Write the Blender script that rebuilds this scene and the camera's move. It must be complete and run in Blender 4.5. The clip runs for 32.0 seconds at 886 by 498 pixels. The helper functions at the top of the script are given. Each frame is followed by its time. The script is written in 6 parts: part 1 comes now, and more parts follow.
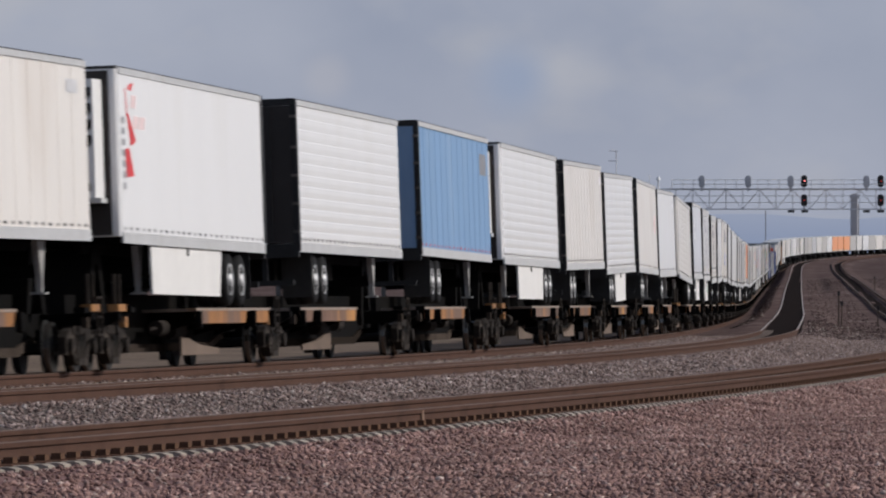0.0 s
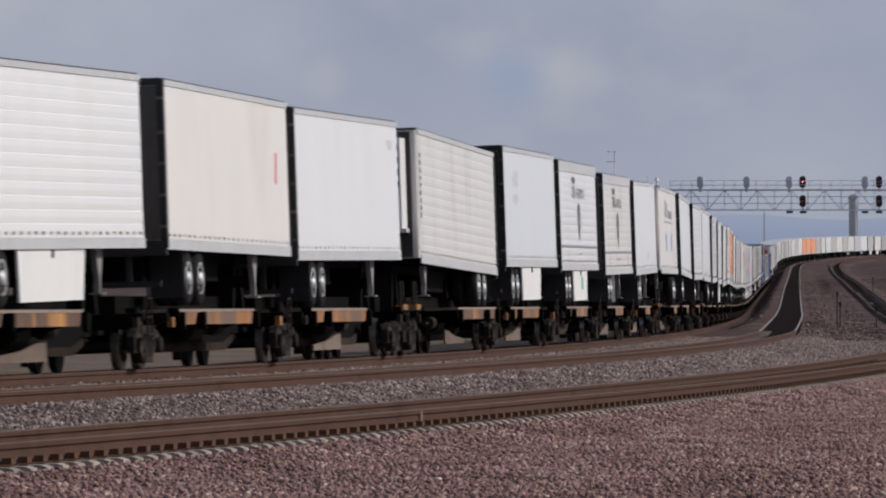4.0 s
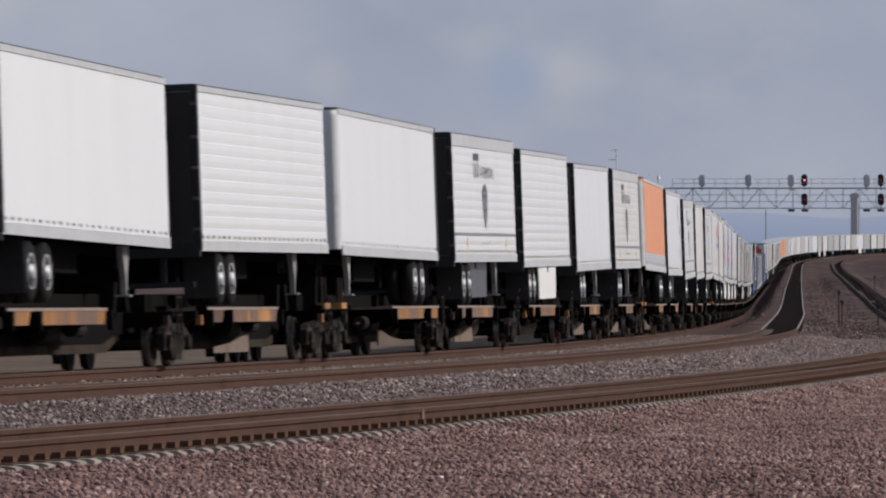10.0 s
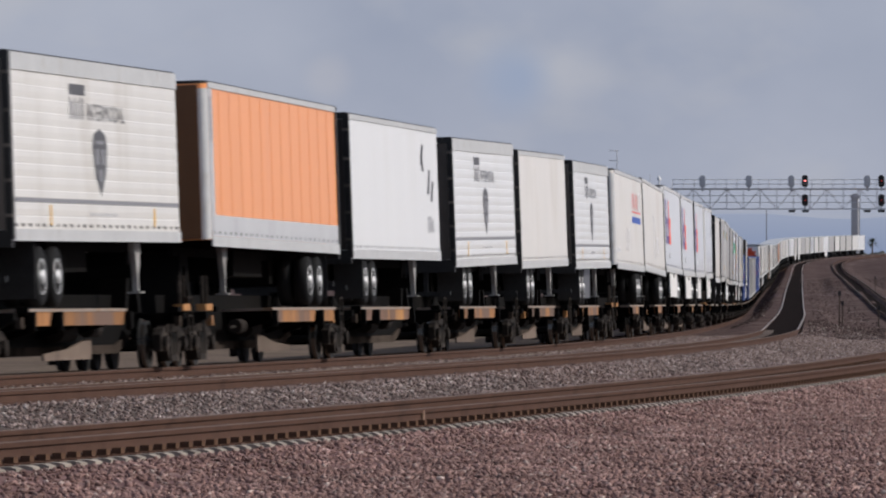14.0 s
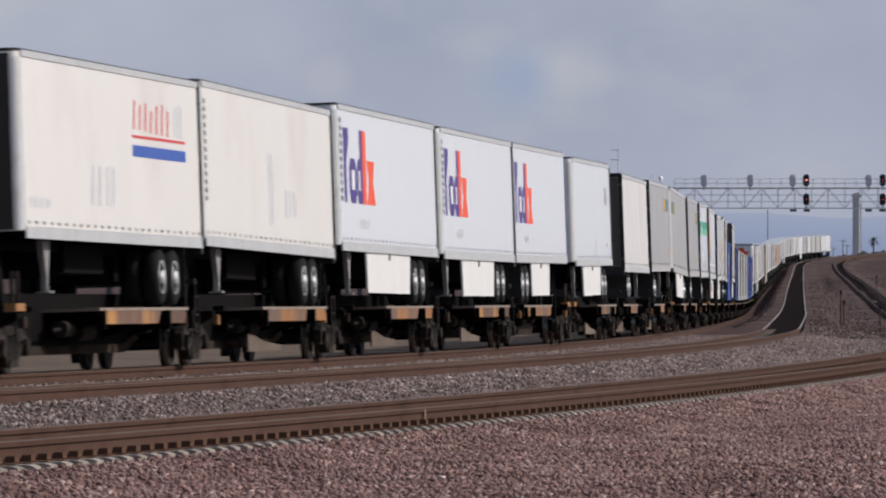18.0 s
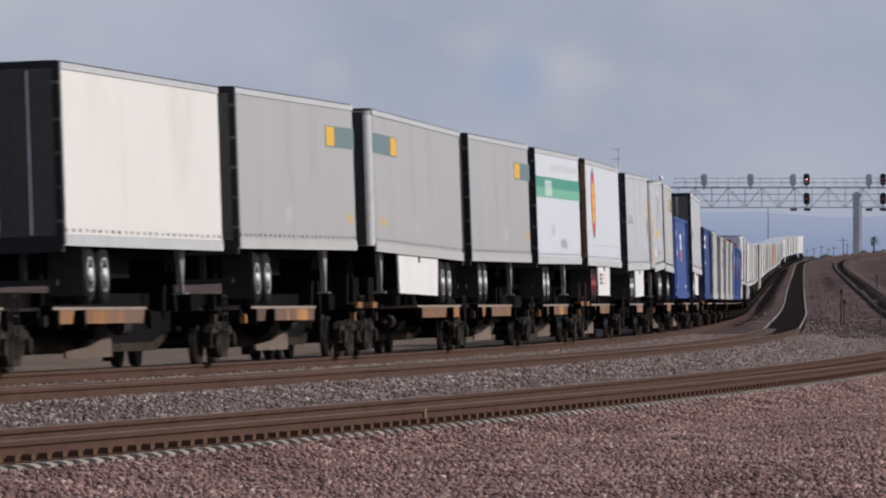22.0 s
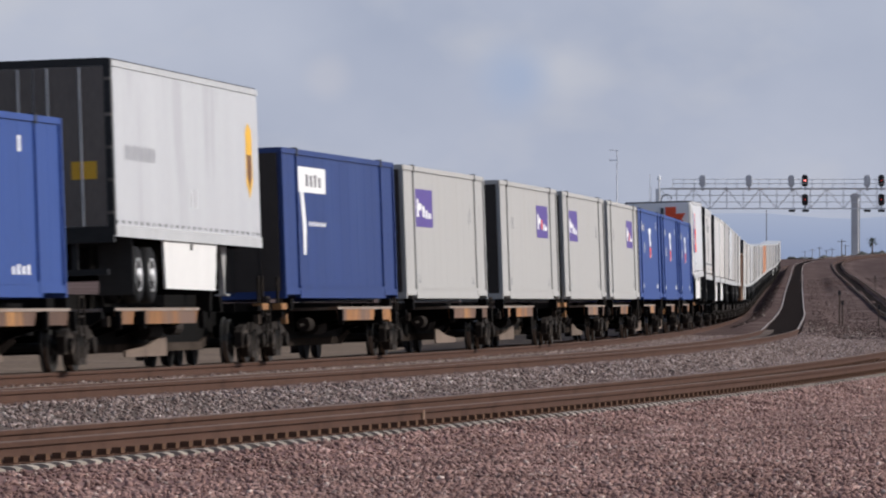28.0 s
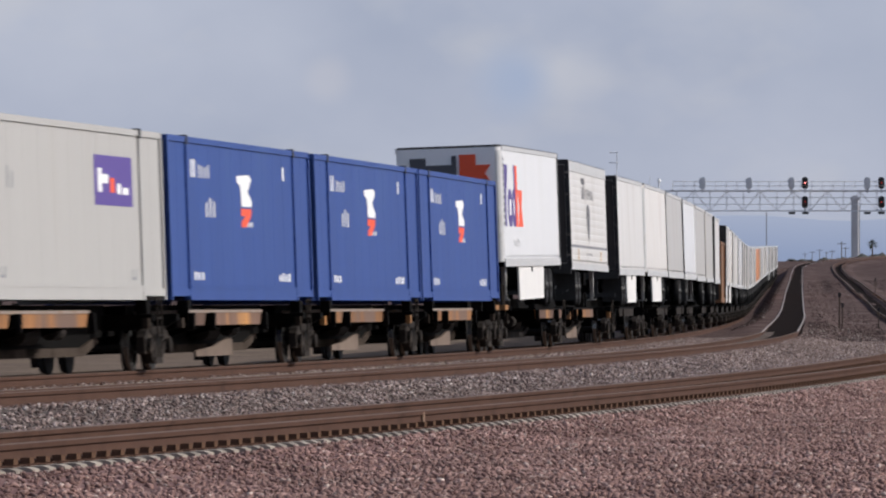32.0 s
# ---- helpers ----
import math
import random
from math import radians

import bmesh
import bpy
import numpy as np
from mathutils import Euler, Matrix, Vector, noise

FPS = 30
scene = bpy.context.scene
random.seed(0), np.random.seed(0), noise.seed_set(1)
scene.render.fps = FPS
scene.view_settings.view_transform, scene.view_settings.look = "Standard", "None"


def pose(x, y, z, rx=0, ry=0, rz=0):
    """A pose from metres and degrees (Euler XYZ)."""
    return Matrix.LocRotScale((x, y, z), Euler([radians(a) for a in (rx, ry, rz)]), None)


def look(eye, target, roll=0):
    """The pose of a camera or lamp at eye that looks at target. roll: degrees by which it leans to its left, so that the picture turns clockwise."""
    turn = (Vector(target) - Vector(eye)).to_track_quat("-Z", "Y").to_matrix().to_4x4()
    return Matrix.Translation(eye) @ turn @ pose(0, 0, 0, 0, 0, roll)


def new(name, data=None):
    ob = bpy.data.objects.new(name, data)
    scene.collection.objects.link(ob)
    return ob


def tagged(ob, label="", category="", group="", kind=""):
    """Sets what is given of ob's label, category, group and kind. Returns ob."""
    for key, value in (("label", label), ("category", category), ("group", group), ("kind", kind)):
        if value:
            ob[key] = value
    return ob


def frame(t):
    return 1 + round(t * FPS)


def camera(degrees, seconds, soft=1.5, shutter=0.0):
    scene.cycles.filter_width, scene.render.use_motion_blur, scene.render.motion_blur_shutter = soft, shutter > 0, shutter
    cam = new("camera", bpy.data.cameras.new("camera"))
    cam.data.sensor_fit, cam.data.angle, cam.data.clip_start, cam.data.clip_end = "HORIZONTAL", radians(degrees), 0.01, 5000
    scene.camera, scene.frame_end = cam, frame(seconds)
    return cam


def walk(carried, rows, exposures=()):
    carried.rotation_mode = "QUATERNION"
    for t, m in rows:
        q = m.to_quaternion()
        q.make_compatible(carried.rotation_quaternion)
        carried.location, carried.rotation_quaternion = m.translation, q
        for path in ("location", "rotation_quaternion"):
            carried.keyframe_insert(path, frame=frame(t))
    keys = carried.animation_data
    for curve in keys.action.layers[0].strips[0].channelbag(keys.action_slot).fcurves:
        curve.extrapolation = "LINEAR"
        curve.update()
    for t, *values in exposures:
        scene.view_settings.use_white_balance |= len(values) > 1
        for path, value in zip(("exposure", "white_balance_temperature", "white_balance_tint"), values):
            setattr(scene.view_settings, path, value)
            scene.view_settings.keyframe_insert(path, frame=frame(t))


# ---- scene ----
# Camera: a tripod beside the curve, long lens, slight sway.
EYE = 1.20
cam = camera(7.06, 32.0, soft=2.15, shutter=0.35)
walk(cam, [
    (0.0, pose(0, 0, EYE, 90.4181, 0, -0.0060)),
    (0.5, pose(0, 0, EYE, 90.4181, 0, -0.0060)),
    (1.0, pose(0, 0, EYE, 90.4271, 0, -0.0150)),
    (1.5, pose(0, 0, EYE, 90.4196, 0, -0.0150)),
    (2.0, pose(0, 0, EYE, 90.4316, 0, -0.0195)),
    (2.5, pose(0, 0, EYE, 90.4196, 0, -0.0120)),
    (3.0, pose(0, 0, EYE, 90.4211, 0, -0.0150)),
    (3.5, pose(0, 0, EYE, 90.4271, 0, -0.0195)),
    (5.5, pose(0, 0, EYE, 90.4105, 0, -0.0120)),
    (6.0, pose(0, 0, EYE, 90.4241, 0, -0.0195)),
    (6.5, pose(0, 0, EYE, 90.4331, 0, -0.0286)),
    (7.0, pose(0, 0, EYE, 90.4241, 0, -0.0195)),
    (7.5, pose(0, 0, EYE, 90.4196, 0, -0.0195)),
    (8.0, pose(0, 0, EYE, 90.4105, 0, 0.0000)),
    (8.5, pose(0, 0, EYE, 90.4136, 0, 0.0045)),
    (9.0, pose(0, 0, EYE, 90.4181, 0, -0.0060)),
    (9.5, pose(0, 0, EYE, 90.4181, 0, -0.0060)),
    (10.0, pose(0, 0, EYE, 90.4105, 0, -0.0045)),
    (10.5, pose(0, 0, EYE, 90.4000, 0, 0.0030)),
    (11.0, pose(0, 0, EYE, 90.3910, 0, 0.0075)),
    (11.5, pose(0, 0, EYE, 90.4030, 0, 0.0030)),
    (12.0, pose(0, 0, EYE, 90.4030, 0, 0.0075)),
    (12.5, pose(0, 0, EYE, 90.4105, 0, 0.0045)),
    (13.0, pose(0, 0, EYE, 90.4105, 0, 0.0000)),
    (13.5, pose(0, 0, EYE, 90.4105, 0, 0.0000)),
    (14.0, pose(0, 0, EYE, 90.4166, 0, 0.0000)),
    (14.5, pose(0, 0, EYE, 90.4181, 0, 0.0000)),
    (16.5, pose(0, 0, EYE, 90.4030, 0, 0.0075)),
    (17.0, pose(0, 0, EYE, 90.4105, 0, 0.0045)),
    (17.5, pose(0, 0, EYE, 90.4136, 0, 0.0075)),
    (18.0, pose(0, 0, EYE, 90.4105, 0, 0.0105)),
    (18.5, pose(0, 0, EYE, 90.4136, 0, 0.0090)),
    (19.0, pose(0, 0, EYE, 90.4181, 0, 0.0075)),
    (19.5, pose(0, 0, EYE, 90.4181, 0, 0.0000)),
    (20.0, pose(0, 0, EYE, 90.4045, 0, 0.0075)),
    (20.5, pose(0, 0, EYE, 90.4000, 0, 0.0135)),
    (21.0, pose(0, 0, EYE, 90.4105, 0, 0.0075)),
    (21.5, pose(0, 0, EYE, 90.4030, 0, 0.0135)),
    (22.0, pose(0, 0, EYE, 90.4045, 0, 0.0135)),
    (22.5, pose(0, 0, EYE, 90.4030, 0, 0.0165)),
    (23.0, pose(0, 0, EYE, 90.4030, 0, 0.0135)),
    (23.5, pose(0, 0, EYE, 90.4105, 0, 0.0090)),
    (24.0, pose(0, 0, EYE, 90.4105, 0, 0.0075)),
    (24.5, pose(0, 0, EYE, 90.4105, 0, 0.0075)),
    (25.0, pose(0, 0, EYE, 90.4105, 0, 0.0090)),
    (25.5, pose(0, 0, EYE, 90.4181, 0, 0.0045)),
    (27.5, pose(0, 0, EYE, 90.4181, 0, 0.0000)),
    (28.0, pose(0, 0, EYE, 90.4136, 0, 0.0000)),
    (28.5, pose(0, 0, EYE, 90.4316, 0, -0.0060)),
    (29.0, pose(0, 0, EYE, 90.4105, 0, 0.0075)),
    (29.5, pose(0, 0, EYE, 90.4045, 0, 0.0120)),
    (30.0, pose(0, 0, EYE, 90.4136, 0, 0.0090)),
    (30.5, pose(0, 0, EYE, 90.4241, 0, 0.0030)),
    (31.0, pose(0, 0, EYE, 90.4181, 0, 0.0135)),
    (31.5, pose(0, 0, EYE, 90.4136, 0, 0.0030)),
    (32.0, pose(0, 0, EYE, 90.4316, 0, 0.0000)),
], exposures=[(0, -0.06), (8, -0.07), (12, -0.02), (17, 0.08), (18.5, 0.07), (20, -0.01), (22, 0.08), (24, 0.14), (28, 0.28), (32, 0.26)])

# ---- light ----
SUN_ELEVATION, SUN_AZIMUTH = radians(32), radians(88)   # azimuth from north (+y) towards +x
world = bpy.data.worlds.new("sky")
scene.world = world
world.use_nodes = True
wn, wl = world.node_tree.nodes, world.node_tree.links
wn.clear()
w_out = wn.new("ShaderNodeOutputWorld")
w_bg = wn.new("ShaderNodeBackground")
w_bg.inputs["Strength"].default_value = 0.10
w_sky = wn.new("ShaderNodeTexSky")
w_sky.sky_type, w_sky.sun_disc = "NISHITA", False
w_sky.sun_elevation, w_sky.sun_rotation = SUN_ELEVATION, SUN_AZIMUTH
w_sky.dust_density, w_sky.air_density = 2.0, 1.0
w_co = wn.new("ShaderNodeTexCoord")
w_map = wn.new("ShaderNodeMapping")
w_map.inputs["Scale"].default_value = (9, 9, 13)
w_no = wn.new("ShaderNodeTexNoise")
w_no.inputs["Scale"].default_value, w_no.inputs["Detail"].default_value = 3.0, 5.0
w_no.inputs["Roughness"].default_value = 0.45
w_ramp = wn.new("ShaderNodeValToRGB")
w_ramp.color_ramp.elements[0].position, w_ramp.color_ramp.elements[0].color = 0.3, (3.1, 3.5, 4.65, 1)
w_ramp.color_ramp.elements[1].position, w_ramp.color_ramp.elements[1].color = 0.72, (4.1, 4.42, 5.45, 1)
w_mix = wn.new("ShaderNodeMixRGB")
w_sep, w_rng = wn.new("ShaderNodeSeparateXYZ"), wn.new("ShaderNodeMapRange")
w_rng.inputs[1].default_value, w_rng.inputs[2].default_value = 0.06, 0.40
w_rng.inputs[3].default_value, w_rng.inputs[4].default_value = 0.90, 0.15
wl.new(w_co.outputs["Generated"], w_sep.inputs[0])
wl.new(w_sep.outputs[2], w_rng.inputs[0])
wl.new(w_rng.outputs[0], w_mix.inputs[0])
wl.new(w_co.outputs["Generated"], w_map.inputs["Vector"])
wl.new(w_map.outputs["Vector"], w_no.inputs["Vector"])
wl.new(w_no.outputs[0], w_ramp.inputs[0])
wl.new(w_sky.outputs[0], w_mix.inputs[1])
# small soft puffs over the broad haze
w_map2, w_no2, w_r2, w_puff = wn.new("ShaderNodeMapping"), wn.new("ShaderNodeTexNoise"), wn.new("ShaderNodeMapRange"), wn.new("ShaderNodeMixRGB")
w_map2.inputs["Scale"].default_value, w_map2.inputs["Location"].default_value = (34, 34, 60), (0.3, 0, 0.7)
w_no2.inputs["Scale"].default_value, w_no2.inputs["Detail"].default_value, w_no2.inputs["Roughness"].default_value = 1.0, 4.0, 0.5
w_r2.inputs[1].default_value, w_r2.inputs[2].default_value, w_r2.inputs[4].default_value = 0.52, 0.74, 0.55
wl.new(w_co.outputs["Generated"], w_map2.inputs["Vector"])
wl.new(w_map2.outputs["Vector"], w_no2.inputs["Vector"])
wl.new(w_no2.outputs[0], w_r2.inputs[0])
wl.new(w_r2.outputs[0], w_puff.inputs[0])
wl.new(w_ramp.outputs[0], w_puff.inputs[1])
w_puff.inputs[2].default_value = (4.9, 4.95, 5.4, 1)
# three small soft clouds over the bridge
w_last = w_puff.outputs[0]
for w_at, w_size, w_col, w_amount in (((0.0186, 1, 0.0322), 0.0075, (5.0, 5.1, 5.7, 1), 0.16), ((0.0098, 1, 0.0308), 0.0075, (2.9, 3.6, 5.2, 1), 0.6), ((-0.0160, 1, 0.0312), 0.0045, (5.1, 4.95, 5.35, 1), 0.4)):
    w_d, w_f, w_c, w_a = wn.new("ShaderNodeVectorMath"), wn.new("ShaderNodeMapRange"), wn.new("ShaderNodeMixRGB"), wn.new("ShaderNodeMath")
    w_d.operation = "DISTANCE"
    w_d.inputs[1].default_value = w_at
    wl.new(w_co.outputs["Generated"], w_d.inputs[0])
    w_f.interpolation_type = "SMOOTHSTEP"
    w_f.inputs[1].default_value, w_f.inputs[2].default_value = w_size, 0.001
    w_f.inputs[3].default_value, w_f.inputs[4].default_value = 0.0, w_amount * 2
    wl.new(w_d.outputs["Value"], w_f.inputs[0])
    w_a.operation = "MULTIPLY"
    wl.new(w_f.outputs[0], w_a.inputs[0])
    wl.new(w_no2.outputs[0], w_a.inputs[1])
    wl.new(w_a.outputs[0], w_c.inputs[0])
    wl.new(w_last, w_c.inputs[1])
    w_c.inputs[2].default_value = w_col
    w_last = w_c.outputs[0]
wl.new(w_last, w_mix.inputs[2])
wl.new(w_mix.outputs[0], w_bg.inputs["Color"])
wl.new(w_bg.outputs[0], w_out.inputs["Surface"])

sun_data = bpy.data.lights.new("sun", "SUN")
sun_data.energy, sun_data.angle, sun_data.color = 3.05, radians(1.0), (1.0, 0.965, 0.925)
sun = new("sun", sun_data)
SUN_DIR = Vector((math.sin(SUN_AZIMUTH) * math.cos(SUN_ELEVATION), math.cos(SUN_AZIMUTH) * math.cos(SUN_ELEVATION), math.sin(SUN_ELEVATION)))
sun.matrix_world = look(SUN_DIR * 300, (0, 0, 0))


# ---- materials ----
def material(name, color, rough=0.6, metal=0.0, vary=0.25, scale=3.0, stretch=(1, 1, 1), fine=40.0, bump=0.0, stain=None, stain_at=0.6, pick=0.0, gloss=0.3):
    """A surface with two scales of variation, optional stains and a random shade for each object."""
    m = bpy.data.materials.new(name)
    m.use_nodes = True
    n, l = m.node_tree.nodes, m.node_tree.links
    b = n["Principled BSDF"]
    b.inputs["Roughness"].default_value, b.inputs["Metallic"].default_value = rough, metal
    b.inputs["Specular IOR Level"].default_value = gloss
    co, mp = n.new("ShaderNodeTexCoord"), n.new("ShaderNodeMapping")
    mp.inputs["Scale"].default_value = stretch
    l.new(co.outputs["Object"], mp.inputs["Vector"])
    big, small = n.new("ShaderNodeTexNoise"), n.new("ShaderNodeTexNoise")
    big.inputs["Scale"].default_value, big.inputs["Detail"].default_value = scale, 6.0
    small.inputs["Scale"].default_value, small.inputs["Detail"].default_value = fine, 3.0
    for t in (big, small):
        l.new(mp.outputs["Vector"], t.inputs["Vector"])
    add = n.new("ShaderNodeMath")
    add.operation = "MULTIPLY_ADD"
    add.inputs[1].default_value, add.inputs[2].default_value = 0.5, 0.0
    l.new(small.outputs[0], add.inputs[0])
    su = n.new("ShaderNodeMath")
    su.operation = "MULTIPLY_ADD"
    su.inputs[1].default_value = 0.5
    l.new(big.outputs[0], su.inputs[0])
    l.new(add.outputs[0], su.inputs[2])
    rng = n.new("ShaderNodeMapRange")
    rng.inputs[1].default_value, rng.inputs[2].default_value = 0.3, 0.7
    rng.inputs[3].default_value, rng.inputs[4].default_value = 1 - vary, 1 + vary * 0.5
    l.new(su.outputs[0], rng.inputs[0])
    last = rng.outputs[0]
    if pick:
        inf = n.new("ShaderNodeObjectInfo")
        r2 = n.new("ShaderNodeMapRange")
        r2.inputs[3].default_value, r2.inputs[4].default_value = 1 - pick, 1 + pick * 0.3
        l.new(inf.outputs["Random"], r2.inputs[0])
        mu = n.new("ShaderNodeMath")
        mu.operation = "MULTIPLY"
        l.new(last, mu.inputs[0])
        l.new(r2.outputs[0], mu.inputs[1])
        last = mu.outputs[0]
    hue = n.new("ShaderNodeVectorMath")
    hue.operation = "SCALE"
    hue.inputs[0].default_value = color
    l.new(last, hue.inputs["Scale"])
    col = hue.outputs[0]
    if stain:
        sn, sr, mx = n.new("ShaderNodeTexNoise"), n.new("ShaderNodeMapRange"), n.new("ShaderNodeMixRGB")
        sn.inputs["Scale"].default_value, sn.inputs["Detail"].default_value = scale * 0.7, 8.0
        l.new(mp.outputs["Vector"], sn.inputs["Vector"])
        sr.inputs[1].default_value, sr.inputs[2].default_value = stain_at, stain_at + 0.18
        l.new(sn.outputs[0], sr.inputs[0])
        l.new(sr.outputs[0], mx.inputs[0])
        l.new(col, mx.inputs[1])
        mx.inputs[2].default_value = (*stain, 1)
        col = mx.outputs[0]
    l.new(col, b.inputs["Base Color"])
    if bump:
        bp = n.new("ShaderNodeBump")
        bp.inputs["Strength"].default_value, bp.inputs["Distance"].default_value = bump, 0.02
        l.new(small.outputs[0], bp.inputs["Height"])
        l.new(bp.outputs[0], b.inputs["Normal"])
    return m


def glow(name, color, power):
    m = bpy.data.materials.new(name)
    m.use_nodes = True
    b = m.node_tree.nodes["Principled BSDF"]
    b.inputs["Base Color"].default_value = (*color, 1)
    b.inputs["Emission Color"].default_value = (*color, 1)
    b.inputs["Emission Strength"].default_value = power
    return m


STREAK = (0.5, 0.5, 0.12)
PAINT = {
    "white": material("white_paint", (0.81, 0.80, 0.795), 0.22, gloss=0.5, vary=0.04, scale=1.0, stretch=STREAK, stain=(0.755, 0.735, 0.71), stain_at=0.56),
    "cool": material("cool_white_paint", (0.76, 0.76, 0.785), 0.2, gloss=0.5, vary=0.03, scale=1.0, stretch=STREAK, stain=(0.73, 0.725, 0.745), stain_at=0.6),
    "cream": material("cream_paint", (0.785, 0.74, 0.69), 0.25, gloss=0.5, vary=0.06, scale=0.8, stretch=(0.5, 0.5, 0.35), stain=(0.70, 0.635, 0.57), stain_at=0.58),
    "dingy": material("dingy_white_paint", (0.715, 0.69, 0.66), 0.28, gloss=0.45, vary=0.12, scale=1.4, stretch=STREAK, stain=(0.52, 0.48, 0.43), stain_at=0.55),
    "grey": material("grey_paint", (0.41, 0.39, 0.375), 0.28, gloss=0.45, vary=0.12, scale=1.4, stretch=STREAK, stain=(0.28, 0.27, 0.26), stain_at=0.56),
    "silver": material("light_grey_paint", (0.55, 0.545, 0.55), 0.25, gloss=0.5, vary=0.10, scale=1.4, stretch=STREAK, stain=(0.37, 0.36, 0.36), stain_at=0.56),
    "blue": material("faded_blue_paint", (0.185, 0.315, 0.51), 0.5, vary=0.15, scale=1.5, stretch=STREAK, stain=(0.27, 0.38, 0.53), stain_at=0.56),
    "orange": material("orange_paint", (0.86, 0.335, 0.12), 0.28, gloss=0.4, vary=0.08, scale=1.5, stretch=STREAK, stain=(0.68, 0.27, 0.14), stain_at=0.6),
    "deep_blue": material("deep_blue_container_paint", (0.028, 0.068, 0.25), 0.5, vary=0.2, scale=1.2, stretch=STREAK, stain=(0.04, 0.085, 0.25), stain_at=0.58),
    "navy": material("blue_container_paint", (0.017, 0.042, 0.165), 0.5, vary=0.22, scale=1.2, stretch=STREAK, stain=(0.03, 0.06, 0.19), stain_at=0.56),
    "beige": material("beige_container_paint", (0.415, 0.405, 0.392), 0.5, vary=0.06, scale=1.4, stretch=STREAK, stain=(0.38, 0.355, 0.325), stain_at=0.6),
    "worn": material("worn_grey_white_paint", (0.50, 0.48, 0.455), 0.3, gloss=0.45, vary=0.15, scale=1.4, stretch=STREAK, stain=(0.40, 0.36, 0.32), stain_at=0.54),
    "brown": material("brown_container_paint", (0.20, 0.10, 0.05), 0.6, vary=0.2, scale=1.4, stretch=STREAK),
}
WELD = material("ground_rail_weld", (0.22, 0.145, 0.105), 0.7, 0.1, vary=0.3, scale=8.0, gloss=0.1)
ALU = material("mill_finish_rail", (0.60, 0.60, 0.60), 0.42, 0.3, vary=0.15, scale=2.0, fine=20, stain=(0.45, 0.43, 0.40), stain_at=0.58)
# Doors and end walls: shade is put into colours darker than the sides.
DOOR = material("weathered_shade_dark_door", (0.16, 0.135, 0.118), 0.55, 0.0, vary=0.3, scale=2.0, stretch=STREAK, stain=(0.15, 0.13, 0.115), stain_at=0.55, pick=0.5)
SHADE_END = material("dark_front_wall", (0.040, 0.033, 0.030), 0.55, vary=0.3, scale=2.0, pick=0.3)
HARDWARE = material("dark_hardware", (0.034, 0.033, 0.033), 0.5, 0.4, vary=0.3, scale=6.0)
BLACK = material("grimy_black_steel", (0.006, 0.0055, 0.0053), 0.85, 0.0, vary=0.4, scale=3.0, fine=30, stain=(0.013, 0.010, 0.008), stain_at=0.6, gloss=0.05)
DUST = material("dust_coated_steel", (0.062, 0.049, 0.041), 0.9, 0.0, vary=0.4, scale=1.4, fine=20, stain=(0.022, 0.018, 0.016), stain_at=0.5, pick=0.6, gloss=0.0)
TRUCK = material("dusty_cast_steel", (0.026, 0.021, 0.018), 0.8, 0.0, vary=0.6, scale=4.0, fine=30, stain=(0.10, 0.08, 0.068), stain_at=0.58, gloss=0.1)
WHEEL = material("steel_wheel", (0.014, 0.013, 0.012), 0.6, 0.0, vary=0.3, scale=6.0)
RUBBER = material("tyre_rubber", (0.014, 0.014, 0.015), 0.8, gloss=0.1, vary=0.3, scale=8.0)
CHROME = material("bright_wheel_rim", (0.50, 0.50, 0.51), 0.5, 0.3, vary=0.25, scale=9.0)
PLATE = (material("orange_platform_paint", (0.33, 0.15, 0.055), 0.65, vary=0.5, scale=1.6, fine=5, stretch=(1, 1, 0.25), stain=(0.15, 0.092, 0.068), stain_at=0.46, pick=0.35),
         material("rusty_platform_paint", (0.16, 0.092, 0.065), 0.75, vary=0.45, scale=1.6, fine=5, stretch=(1, 1, 0.25), stain=(0.48, 0.23, 0.07), stain_at=0.56, pick=0.4),
         material("dusty_platform_paint", (0.185, 0.122, 0.094), 0.8, vary=0.4, scale=1.6, fine=5, stretch=(1, 1, 0.25), stain=(0.42, 0.19, 0.06), stain_at=0.58, pick=0.4))
SAFETY = material("worn_orange_bracket", (0.36, 0.17, 0.06), 0.65, vary=0.4, scale=4.0, stain=(0.16, 0.09, 0.06), stain_at=0.55, pick=0.4)
SUN_PATCH = (material("tan_sill_paint", (0.18, 0.137, 0.112), 0.8, vary=0.3, scale=1.6, stain=(0.12, 0.09, 0.075), stain_at=0.58, pick=0.3, gloss=0.1),
         material("yellow_sill_paint", (0.38, 0.26, 0.07), 0.8, vary=0.35, scale=1.6, stain=(0.13, 0.09, 0.06), stain_at=0.54, gloss=0.1))
LEG_GREY = material("pale_landing_leg", (0.33, 0.32, 0.31), 0.55, vary=0.3, scale=5.0, stain=(0.2, 0.18, 0.16), stain_at=0.55, pick=0.3)
TREAD = material("polished_wheel_tread", (0.22, 0.21, 0.20), 0.22, 0.9, vary=0.2, scale=6.0)
STEEL = material("dull_steel_fairing", (0.15, 0.15, 0.155), 0.35, 0.6, vary=0.25, scale=1.5, stretch=STREAK, stain=(0.16, 0.15, 0.14), stain_at=0.56)
LIP = material("worn_platform_lip", (0.31, 0.25, 0.21), 0.6, 0.2, vary=0.3, scale=4.0, stain=(0.25, 0.15, 0.09), stain_at=0.55)
SKIRT = material("skirt_panel", (0.72, 0.705, 0.69), 0.5, vary=0.10, scale=1.5, stretch=STREAK, stain=(0.6, 0.55, 0.48), stain_at=0.58)
